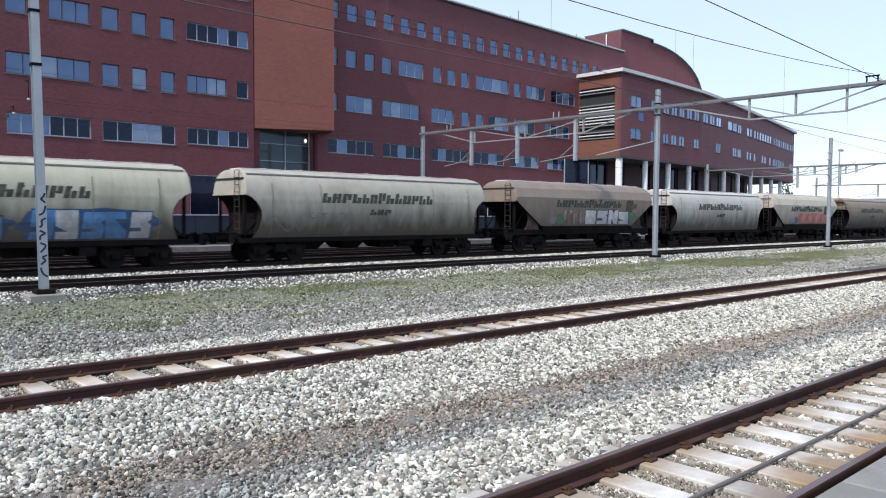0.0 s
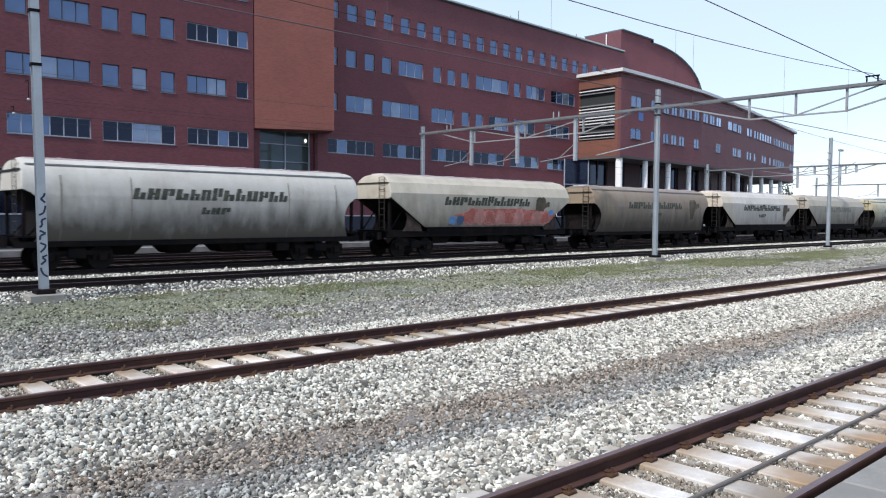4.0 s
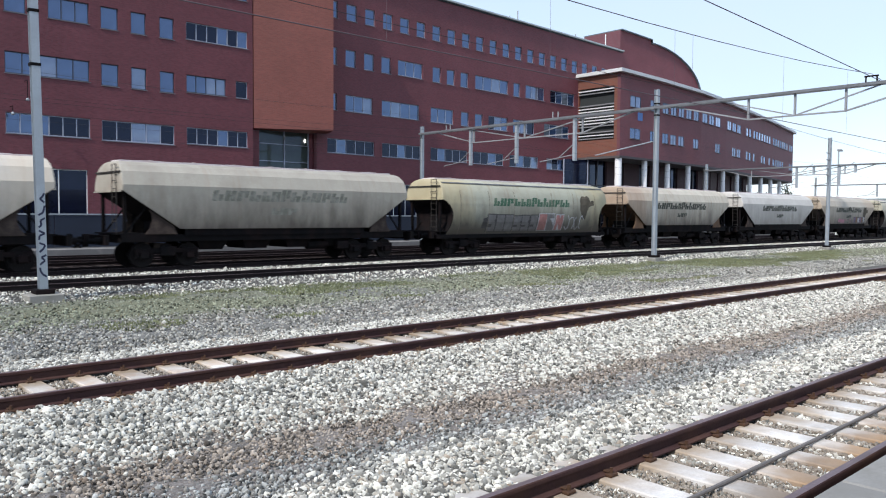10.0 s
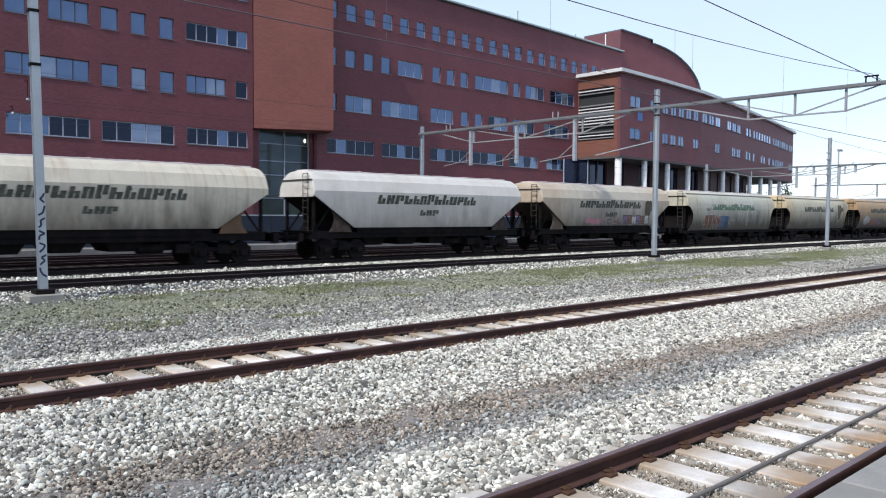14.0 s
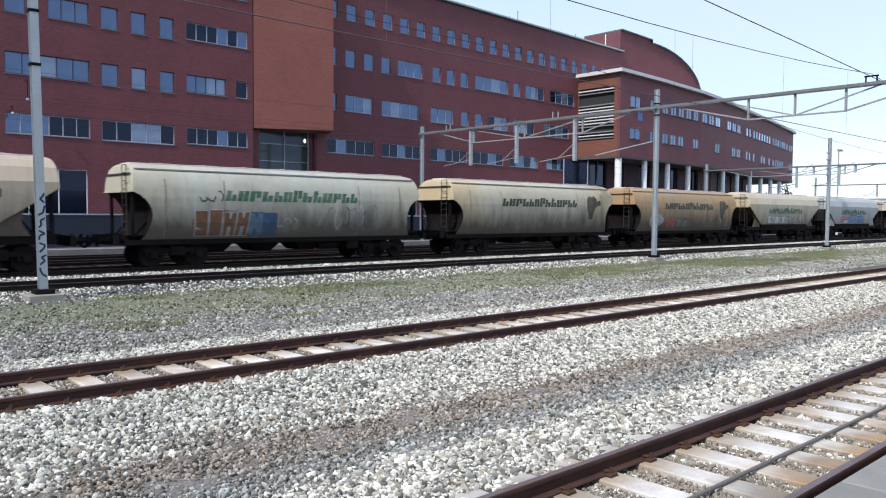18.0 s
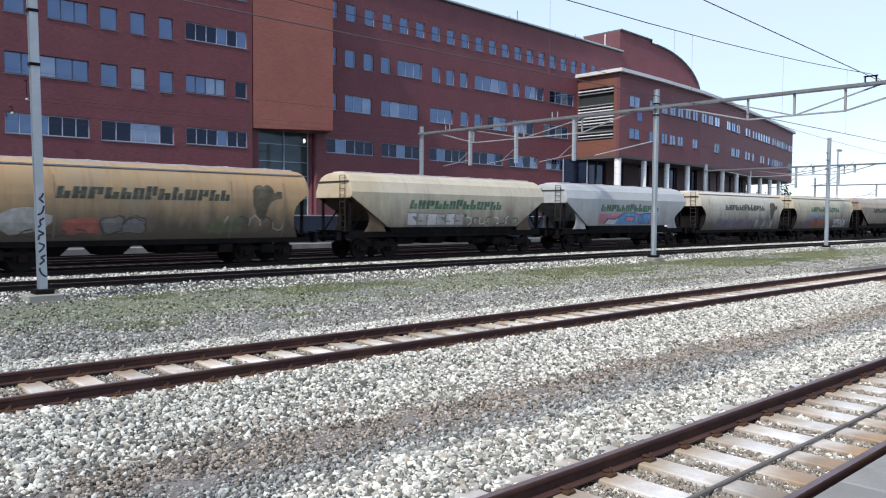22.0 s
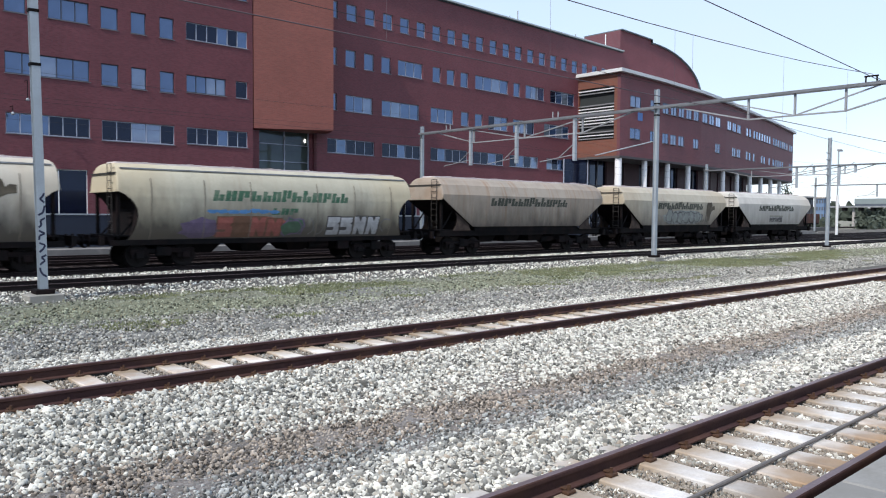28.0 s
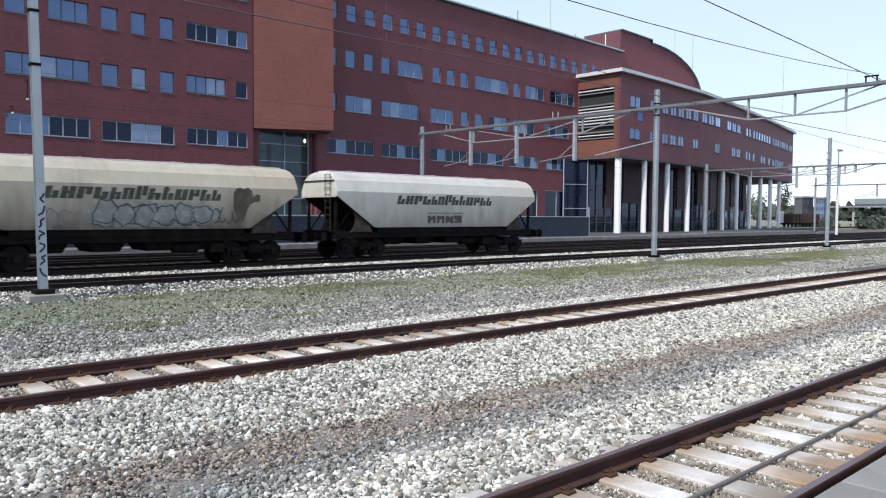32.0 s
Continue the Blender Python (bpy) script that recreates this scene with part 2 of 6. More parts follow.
def bar(bm, a, b, w, h):
    """A square bar from a to b."""
    a, b = Vector(a), Vector(b)
    d = b - a
    v = bmesh.ops.create_cube(bm, size=1)["verts"]
    bmesh.ops.scale(bm, vec=(w, h, d.length), verts=v)
    bmesh.ops.transform(bm, matrix=Matrix.Translation((a + b) / 2) @ d.to_track_quat("Z", "Y").to_matrix().to_4x4(), verts=v)


def prism(bm, outline, z0, z1):
    """A straight prism over a plan outline of (x, y)."""
    lo = [bm.verts.new((x, y, z0)) for x, y in outline]
    hi = [bm.verts.new((x, y, z1)) for x, y in outline]
    n = len(outline)
    bm.faces.new(lo[::-1])
    bm.faces.new(hi)
    for i in range(n):
        bm.faces.new((lo[i], lo[(i + 1) % n], hi[(i + 1) % n], hi[i]))
    bmesh.ops.recalc_face_normals(bm, faces=bm.faces)


# ---- ground ----
PROFILE = [(-3000, -0.4), (1.0, -0.35), (1.5, -0.24), (1.8, -0.22), (3.8, -0.22), (4.0, -0.18), (4.1, -0.165), (4.7, -0.18), (5.3, -0.25), (6.1, -0.37), (7.5, -0.37), (8.2, -0.27), (8.8, -0.175), (9.36, -0.16), (9.44, -0.185), (9.6, -0.225), (10.96, -0.225), (11.1, -0.185), (11.2, -0.16), (11.8, -0.175),
           (12.6, -0.25), (13.9, -0.41), (21.0, -0.42), (22.2, -0.33), (23.2, -0.18), (26.2, -0.17), (27.2, -0.17), (28.2, -0.17), (31.6, -0.18), (32.6, -0.27),
           (33.2, -0.18), (39.8, -0.18), (40.9, -0.3), (47.5, -0.3), (48.2, -0.19), (51, -0.19), (52, -0.3), (60, -0.3), (3000, -0.3)]


def ground_z(y):
    return np.interp(y, [a for a, _ in PROFILE], [b for _, b in PROFILE])


def ground_material():
    m = bpy.data.materials.new("trackside_ground")
    m.use_nodes = True
    nd, lk = m.node_tree.nodes, m.node_tree.links
    b = nd["Principled BSDF"]
    b.inputs["Roughness"].default_value = 0.95
    b.inputs["Specular IOR Level"].default_value = 0.15
    b.inputs["Diffuse Roughness"].default_value = 1.0
    tc = nd.new("ShaderNodeTexCoord")
    sep = nd.new("ShaderNodeSeparateXYZ")
    lk.new(tc.outputs["Object"], sep.inputs[0])

    def tex(kind, scale, detail=4.0):
        n = nd.new(kind)
        n.inputs["Scale"].default_value = scale
        if kind == "ShaderNodeTexNoise":
            n.inputs["Detail"].default_value = detail
            n.inputs["Roughness"].default_value = 0.65
        lk.new(tc.outputs["Object"], n.inputs["Vector"])
        return n

    def math_node(op, a, c):
        n = nd.new("ShaderNodeMath")
        n.operation = op
        for i, v in enumerate((a, c)):
            if isinstance(v, (int, float)):
                n.inputs[i].default_value = v
            else:
                lk.new(v, n.inputs[i])
        return n.outputs[0]

    wob = tex("ShaderNodeTexNoise", 0.7, 5)
    wob2 = tex("ShaderNodeTexNoise", 3.0, 4)
    shift = math_node("ADD", math_node("MULTIPLY", math_node("SUBTRACT", wob.outputs["Fac"], 0.5), 1.5), math_node("MULTIPLY", math_node("SUBTRACT", wob2.outputs["Fac"], 0.5), 0.6))
    y = math_node("ADD", sep.outputs[1], shift)

    def band(lo, hi, soft):
        up = nd.new("ShaderNodeMapRange")
        up.inputs[1].default_value, up.inputs[2].default_value = lo - soft, lo + soft
        lk.new(y, up.inputs[0])
        dn = nd.new("ShaderNodeMapRange")
        dn.inputs[1].default_value, dn.inputs[2].default_value = hi - soft, hi + soft
        dn.inputs[3].default_value, dn.inputs[4].default_value = 1, 0
        lk.new(y, dn.inputs[0])
        return math_node("MULTIPLY", up.outputs[0], dn.outputs[0])

    def blend(fac, a, c):
        x = nd.new("ShaderNodeMix")
        x.data_type = "RGBA"
        for s, v in ((0, fac), (6, a), (7, c)):
            if isinstance(v, (int, float)):
                x.inputs[s].default_value = v
            elif isinstance(v, tuple):
                x.inputs[s].default_value = (*v, 1)
            else:
                lk.new(v, x.inputs[s])
        return x.outputs[2]

    def stones(scale, dark, lite):
        v = tex("ShaderNodeTexVoronoi", scale)
        r = nd.new("ShaderNodeMapRange")
        lk.new(v.outputs["Color"], r.inputs[0])
        return blend(r.outputs[0], dark, lite), v.outputs["Distance"]

    # ground below the loose stones: dirt and the shade of their gaps in one colour
    pale, pale_h = stones(20.0, (0.035, 0.034, 0.031), (0.17, 0.166, 0.153))
    grit, grit_h = stones(26.0, (0.06, 0.063, 0.065), (0.27, 0.275, 0.275))
    brown = blend(tex("ShaderNodeTexNoise", 40, 3).outputs["Fac"], (0.095, 0.08, 0.068), (0.27, 0.235, 0.205))
    path = blend(math_node("MULTIPLY", tex("ShaderNodeTexNoise", 0.9, 5).outputs["Fac"], 1.1), grit, brown)
    soil = blend(math_node("MULTIPLY", tex("ShaderNodeTexNoise", 0.6, 5).outputs["Fac"], 0.55), grit, (0.17, 0.165, 0.13))
    green = blend(tex("ShaderNodeTexNoise", 25, 3).outputs["Fac"], (0.11, 0.125, 0.06), (0.24, 0.25, 0.14))
    patch = nd.new("ShaderNodeMapRange")
    patch.inputs[1].default_value, patch.inputs[2].default_value = 0.36, 0.52
    lk.new(tex("ShaderNodeTexNoise", 0.16, 6).outputs["Fac"], patch.inputs[0])
    soil = blend(math_node("MULTIPLY", math_node("MULTIPLY", patch.outputs[0], band(17.6, 22.2, 1.0)), 0.6), soil, green)
    col = blend(band(5.7, 7.6, 0.6), pale, path)
    col = blend(band(13.9, 22.3, 0.2), col, soil)
    yard = blend(tex("ShaderNodeTexNoise", 0.9, 6).outputs["Fac"], (0.030, 0.024, 0.024), (0.125, 0.10, 0.095))
    col = blend(band(28.7, 41.0, 0.2), col, yard)
    far = blend(tex("ShaderNodeTexNoise", 0.05, 4).outputs["Fac"], (0.12, 0.13, 0.09), (0.26, 0.25, 0.22))
    col = blend(band(60, 4000, 2), col, far)
    lk.new(col, b.inputs["Base Color"])
    bp = nd.new("ShaderNodeBump")
    bp.inputs["Strength"].default_value, bp.inputs["Distance"].default_value = 0.9, 0.03
    bp.invert = True
    lk.new(math_node("ADD", pale_h, math_node("MULTIPLY", grit_h, 0.6)), bp.inputs["Height"])
    lk.new(bp.outputs[0], b.inputs["Normal"])
    return m


def steps(*spans):
    """Coordinates from spans of (start, end, step)."""
    out = [v for a, c, s in spans for v in np.arange(a, c, s)]
    return np.array(out + [spans[-1][1]])


def build_ground():
    xs = steps((-3000, -300, 900), (-300, -20, 70), (-20, 0, 4), (0, 40, 0.16), (40, 100, 1.0), (100, 400, 25), (400, 3000, 650))
    ys = steps((-3000, -300, 900), (-300, -6, 60), (-6, 1, 1.4), (1, 14.5, 0.1), (14.5, 28, 0.2), (28, 42, 0.3), (42, 80, 4), (80, 400, 40), (400, 3000, 650))
    gx, gy = np.meshgrid(xs, ys)
    gz = ground_z(gy)
    rng = np.random.default_rng(3)
    low = rng.normal(0, 1, gx.shape)
    for _ in range(2):
        low = (low + np.roll(low, 1, 0) + np.roll(low, -1, 0) + np.roll(low, 1, 1) + np.roll(low, -1, 1)) / 5
    near = (gx > -1) & (gx < 60) & (gy > 1.2) & (gy < 41)
    gz = gz + np.where(near, low * 0.03, 0)
    co = np.stack([gx, gy, gz], -1).reshape(-1, 3)
    nx, ny = len(xs), len(ys)
    i = (np.arange(ny - 1)[:, None] * nx + np.arange(nx - 1)).reshape(-1)
    quads = np.stack([i, i + 1, i + nx + 1, i + nx], -1)
    me = bpy.data.meshes.new("ground")
    me.from_pydata(co.tolist(), [], quads.tolist())
    me.materials.append(ground_material())
    ob = new("ground", me)
    return tagged(ob, "pale ballast, gravel path and thin grass beside the railway", "ground", kind="structure")


build_ground()


def stone_material(name, tone, warm=(1, 1, 1)):
    m = bpy.data.materials.new(name)
    m.use_nodes = True
    nd, lk = m.node_tree.nodes, m.node_tree.links
    b = nd["Principled BSDF"]
    b.inputs["Roughness"].default_value = 0.9
    b.inputs["Specular IOR Level"].default_value = 0.2
    b.inputs["Diffuse Roughness"].default_value = 1.0
    g = nd.new("ShaderNodeNewGeometry")
    r = nd.new("ShaderNodeValToRGB")
    e = r.color_ramp.elements
    e[0].position, e[0].color = 0.0, (*[c * tone * k for c, k in zip((0.075, 0.074, 0.066), warm)], 1)
    e[1].position, e[1].color = 1.0, (*[c * tone * k for c, k in zip((0.735, 0.728, 0.65), warm)], 1)
    for p, c in ((0.22, (0.225, 0.224, 0.20)), (0.45, (0.39, 0.387, 0.345)), (0.53, (0.35, 0.30, 0.235)), (0.60, (0.48, 0.474, 0.425))):
        c = (*[v * tone * k for v, k in zip(c, warm)], 1)
        k = e.new(p)
        k.color = c
    lk.new(g.outputs["Random Per Island"], r.inputs[0])
    n = nd.new("ShaderNodeTexNoise")
    n.inputs["Scale"].default_value = 60
    tc = nd.new("ShaderNodeTexCoord")
    lk.new(tc.outputs["Object"], n.inputs["Vector"])
    mr = nd.new("ShaderNodeMapRange")
    mr.inputs[3].default_value, mr.inputs[4].default_value = 0.75, 1.2
    lk.new(n.outputs["Fac"], mr.inputs[0])
    hs = nd.new("ShaderNodeHueSaturation")
    lk.new(r.outputs[0], hs.inputs["Color"])
    lk.new(mr.outputs[0], hs.inputs["Value"])
    lk.new(hs.outputs[0], b.inputs["Base Color"])
    return m


STONE = stone_material("ballast_stone", 1.05)
GRIT = stone_material("grey_grit", 0.76)
BRIGHT = stone_material("bright_ballast", 1.25)
GRIT_GREEN = stone_material("mossy_grit", 0.58, (0.96, 1.03, 0.84))
PATH = stone_material("path_stone", 0.60, (1.08, 0.96, 0.90))
PATH_GREY = stone_material("grey_path_stone", 0.68, (0.96, 1.0, 1.06))
TAN_DARK = mat("brown_grit", (0.30, 0.255, 0.20), 0.95, vary=0.4, scale=9, fine=60, bump=0, tint=(0.38, 0.35, 0.30), tint_scale=9, tint_amount=0.8)
TAN = mat("rusty_grit", (0.30, 0.215, 0.14), 0.95, vary=0.3, scale=9, fine=60, bump=0, tint=(0.22, 0.1, 0.045), tint_scale=2, tint_amount=0.6)


def scatter_stones(name, count, y0, y1, reach, size, seed, label, keep=lambda x, y, r: x > -9, near=0.2, stuff=None, lift=0.0):
    """Broken stones on the ground between y0 and y1, thinning out at reach metres along the track."""
    rng = np.random.default_rng(seed)
    stuff = stuff or STONE
    # a broken lump: a cube whose corners are pushed about
    base = np.array([(x, y, z) for z in (-1, 1) for y in (-1, 1) for x in (-1, 1)]) * 0.78
    faces = np.array([(0, 2, 3), (0, 3, 1), (4, 5, 7), (4, 7, 6), (0, 1, 5), (0, 5, 4), (2, 6, 7), (2, 7, 3), (0, 4, 6), (0, 6, 2), (1, 3, 7), (1, 7, 5)])
    y = rng.uniform(y0, y1, count * 2)
    x = near * y - 0.5 + rng.uniform(0, 1, count * 2) ** 1.15 * (np.minimum(reach, 3.45 * y) - near * y + 0.5)
    ok = keep(x, y, rng)
    x, y = x[ok][:count], y[ok][:count]
    n = len(x)
    v = base[None] * rng.uniform(0.72, 1.15, (n, len(base), 1)) + rng.normal(0, 0.17, (n, len(base), 3))
    s = size * rng.lognormal(0, 0.28, (n, 1, 1)) * rng.uniform(0.5, 1.3, (n, 1, 3))
    v = v * s
    q = rng.normal(size=(n, 4))
    q /= np.linalg.norm(q, axis=1, keepdims=True)
    w, a, c, d = q.T
    R = np.stack([np.stack([1 - 2 * (c * c + d * d), 2 * (a * c - d * w), 2 * (a * d + c * w)], -1),
                  np.stack([2 * (a * c + d * w), 1 - 2 * (a * a + d * d), 2 * (c * d - a * w)], -1),
                  np.stack([2 * (a * d - c * w), 2 * (c * d + a * w), 1 - 2 * (a * a + c * c)], -1)], 1)
    v = np.einsum("nij,nkj->nki", R, v)
    v += np.stack([x, y, ground_z(y) + lift + rng.uniform(-0.2, 0.9, n) * size], -1)[:, None]
    f = (faces[None] + np.arange(n)[:, None, None] * len(base)).reshape(-1, 3)
    v = v.reshape(-1, 3)
    me = bpy.data.meshes.new(name)
    me.vertices.add(len(v))
    me.vertices.foreach_set("co", v.astype(np.float32).ravel())
    me.loops.add(f.size)
    me.loops.foreach_set("vertex_index", f.astype(np.int32).ravel())
    me.polygons.add(len(f))
    me.polygons.foreach_set("loop_start", np.arange(0, f.size, 3, dtype=np.int32))
    me.update(calc_edges=True)
    me.materials.append(stuff)
    return tagged(new(name, me), label, "ballast", kind="stuff")


# ---- tracks ----
GAUGE = 1.505
TRACKS = {1: 3.12, 2: 10.28, 3: 24.7, 4: 29.9, 5: 34.5, 6: 38.6, 7: 66.0}


def rail_mesh(bm, y, x0, x1):
    half = [(0.0, 0.0), (0.030, -0.002), (0.036, -0.012), (0.036, -0.038), (0.009, -0.05), (0.009, -0.125), (0.07, -0.142), (0.07, -0.155)]
    ring = half + [(-a, b) for a, b in reversed(half[1:])]
    lo = [bm.verts.new((x0, y + a, b)) for a, b in ring]
    hi = [bm.verts.new((x1, y + a, b)) for a, b in ring]
    n = len(ring)
    for i in range(n):
        f = bm.faces.new((lo[i], hi[i], hi[(i + 1) % n], lo[(i + 1) % n]))
        f.material_index = 1 if i in (0, n - 1) else 0
    bm.faces.new(lo)
    bm.faces.new(hi[::-1])
    bmesh.ops.recalc_face_normals(bm, faces=bm.faces)


def sleeper_mesh():
    bm = bmesh.new()
    for v in box(bm, -0.15, 0.15, -1.27, 1.27, -0.36, -0.155):
        if v.co.z > -0.2:
            v.co.x *= 0.93
        if abs(v.co.y) > 1.2 and v.co.z > -0.2:
            v.co.y *= 0.985
    bmesh.ops.bevel(bm, geom=bm.edges[:], offset=0.012, segments=1, affect="EDGES")
    return bm


def clip_mesh():
    bm = bmesh.new()
    box(bm, -0.055, 0.055, -0.035, 0.035, 0.0, 0.03, 0.008)
    rod(bm, (0, 0, 0.02), (0, 0, 0.075), 0.016, 6)
    box(bm, -0.03, 0.03, 0.01, 0.07, 0.03, 0.045, 0.004)
    return bm


def track(key, x0, x1, s0, s1, first, label):
    yc = TRACKS[key]
    ob = empty("railway_track", pose(0, yc, 0), label=label, category="railway track", group="railway tracks")
    for side in (-1, 1):
        bm = bmesh.new()
        rail_mesh(bm, side * GAUGE / 2, x0, x1)
        part("rail", bm, (RUST_RAIL if key < 3 else RAIL_DARK, RAIL_TOP), ob, "rust-brown steel rail with a worn top")
    wood = (SLEEPER_STAINED, SLEEPER_PALE)[key - 1] if key < 3 else SLEEPER_DARK
    one = part("sleeper", sleeper_mesh(), wood, ob)
    one.location = (first, 0, 0)
    rnd = random.Random(key)
    clip_me = None
    x = first
    while x < s1:
        if x > s0:
            if x == first:
                s = one
            else:
                s = new("sleeper", one.data)
                s.parent = ob
                s.location = (x, rnd.uniform(-0.02, 0.02), rnd.uniform(-0.006, 0.004))
                s.rotation_euler = (0, 0, radians(rnd.uniform(-0.6, 0.6)))
            if key < 3 and x < 34:
                for c in (-GAUGE / 2, GAUGE / 2):
                    for d in (-0.1, 0.1):
                        if clip_me is None:
                            k = part("rail_clip", clip_mesh(), CLIP, s)
                            clip_me = k.data
                        else:
                            k = new("rail_clip", clip_me)
                            k.parent = s
                        k.location = (0, c + d, -0.155)
                        k.rotation_euler = (0, 0, math.pi if d > 0 else 0)
        x += 0.6
    if s1 < x1 - 20:
        bm = bmesh.new()
        while x < min(x1, 190):
            box(bm, x - 0.12, x + 0.12, -1.27, 1.27, -0.33, -0.158)
            x += 0.6
        tagged(part("sleeper_rest", bm, wood, ob), kind="stuff")
    return ob


track(1, -40, 320, -8, 24, -7.75, "rusty rails on stained concrete sleepers beside the platform")
track(2, -60, 320, -7, 62, -6.82, "brown rails on pale concrete sleepers in white ballast")
track(3, -80, 380, 0, 0.5, 0.2, "dark rails in white ballast beside the catenary masts")
track(4, -80, 420, 0, 0.5, 0.2, "dark rails under the passing freight train")
track(5, -80, 420, 0, 0.5, 0.2, "dark rails behind the passing freight train")
track(6, -80, 420, 0, 0.5, 0.2, "dark rails beside the pavement of the brick building")
track(7, 150, 330, 149, 150.6, 150.0, "dark siding rails beyond the brick wing")
bm = rods(0.018, ((-10, 3.02, -0.13), (40, 3.02, -0.13)))
tagged(finish("cable", bm, mat("cable_sheath", (0.16, 0.15, 0.14), 0.7, vary=0.2)), "grey cable lying on the sleepers between the rails", "cable")


def fade(y0, y1, seed):
    """Thins stones out from y0 to y1, in tongues."""
    def keep(x, y, rng):
        wave = 0.13 * np.sin(0.7 * x + seed) + 0.07 * np.sin(1.9 * x + 2 * seed) + 0.04 * np.sin(5.3 * x + 5 * seed)
        return rng.uniform(size=len(x)) < np.clip((y + wave - y0) / (y1 - y0), 0.012, 1)
    return keep


def both(a, b):
    return lambda x, y, rng: a(x, y, rng) & b(x, y, rng)


def keep_near(first, yc):
    """Leaves the sleepers and rails bare but for a few stones."""
    def keep(x, y, rng):
        ph = (x - first + 0.3) % 0.6 - 0.3
        on = (np.abs(ph) < 0.165) & (np.abs(y - yc) < (1.29 if yc < 5 else 0.97)) & (y - yc < (1.2 if yc < 5 else 0.97))
        rail = np.abs(np.abs(y - yc) - GAUGE / 2) < 0.09
        return ~(on | rail) | (rng.uniform(size=len(x)) < 0.015) & ~rail
    return keep


scatter_stones("ballast_stones", 42000, 1.75, 6.3, 19, 0.0215, 11, "broken pale grey ballast stones round the platform track", both(keep_near(-1.75, 3.12), fade(5.75, 5.2, 1)))
scatter_stones("ballast_stones", 56000, 7.05, 9.5, 29, 0.0215, 12, "broken pale grey ballast stones before the middle track", both(keep_near(-0.82, 10.28), fade(7.1, 7.8, 2)))
scatter_stones("ballast_stones", 32000, 9.5, 14.0, 34, 0.025, 13, "broken pale grey ballast stones behind the middle track", keep_near(-0.82, 10.28))
scatter_stones("path_grit", 22000, 6.1, 7.9, 26, 0.016, 14, "small brown and grey stones on the path between tracks", fade(6.2, 6.7, 3), stuff=PATH)
scatter_stones("path_grit", 17000, 5.3, 6.9, 24, 0.016, 22, "small bluish-grey stones on the path beside the ballast", fade(6.9, 6.1, 4), stuff=PATH_GREY)
scatter_stones("path_grit", 26000, 13.8, 18.6, 60, 0.024, 15, "dark grey stones on the strip between tracks", fade(18.6, 17.2, 6), stuff=GRIT)
scatter_stones("path_grit", 17000, 17.0, 22.2, 66, 0.024, 23, "mossy grey-green stones on the strip before the masts", fade(17.0, 18.4, 6), stuff=GRIT_GREEN)
scatter_stones("ballast_stones", 34000, 22.0, 28.7, 80, 0.027, 16, "pale ballast stones round the track beside the masts", keep_near(0.2, 24.7), stuff=BRIGHT)

scatter_stones("ballast_stones", 15000, 1.5, 6.0, 1.2, 0.0215, 31, "broken pale grey ballast stones before the platform", both(keep_near(-1.75, 3.12), lambda x, y, rng: x < 0.2 * y - 0.45), near=-1.6)
scatter_stones("rust_grit", 5200, 9.16, 9.52, 30, 0.014, 17, "rust-stained grit beside the middle track's rail", stuff=TAN)
scatter_stones("rust_grit", 2600, 3.96, 4.2, 14, 0.014, 18, "rust-stained grit beside the platform track's rail", keep_near(-1.75, 3.12), stuff=TAN)
scatter_stones("rust_grit", 12000, 9.6, 10.95, 30, 0.014, 20, "brown grit filling the middle track between its sleepers", keep_near(-0.82, 10.28), stuff=TAN_DARK, lift=0.03)
scatter_stones("rust_grit", 14000, 1.9, 3.85, 14, 0.0125, 19, "rust-stained grit between the platform track's rails", keep_near(-1.75, 3.12), stuff=TAN_DARK, lift=0.033)


def grass_tufts(count, seed):
    """Thin short grass in uneven patches on the strip between the tracks."""
    rng = np.random.default_rng(seed)
    bm = bmesh.new()
    made = 0
    while made < count:
        y = rng.uniform(15.5, 22.3)
        x = rng.uniform(0.2 * y, 64)
        n = noise.noise(Vector((x * 0.12, y * 0.28, 3.1))) + 0.5 * noise.noise(Vector((x * 0.5, y * 0.9, 7.7)))
        if n < 0.02 - 0.16 * (y - 19) / 3 + (0.22 if x < 20 else 0.0):
            continue
        made += 1
        z = float(ground_z(y)) - 0.005
        for _ in range(3):
            a, h, w = rng.uniform(0, 6.28), rng.uniform(0.03, 0.085), rng.uniform(0.012, 0.025)
            dx, dy = math.cos(a), math.sin(a)
            ox, oy = rng.normal(0, 0.03, 2)
            bm.faces.new([bm.verts.new((x + ox - dy * w, y + oy + dx * w, z)), bm.verts.new((x + ox + dy * w, y + oy - dx * w, z)), bm.verts.new((x + ox + dx * h * 0.6, y + oy + dy * h * 0.6, z + h))])
    return tagged(finish("grass", bm, mat("dry_grass", (0.20, 0.22, 0.11), 0.8, vary=0.35, scale=0.8, fine=9, bump=0, tint=(0.22, 0.2, 0.1), tint_scale=0.5, tint_amount=0.5)),
                  "thin short grass in patches on the gravel", "grass", kind="stuff")


grass_tufts(26000, 21)

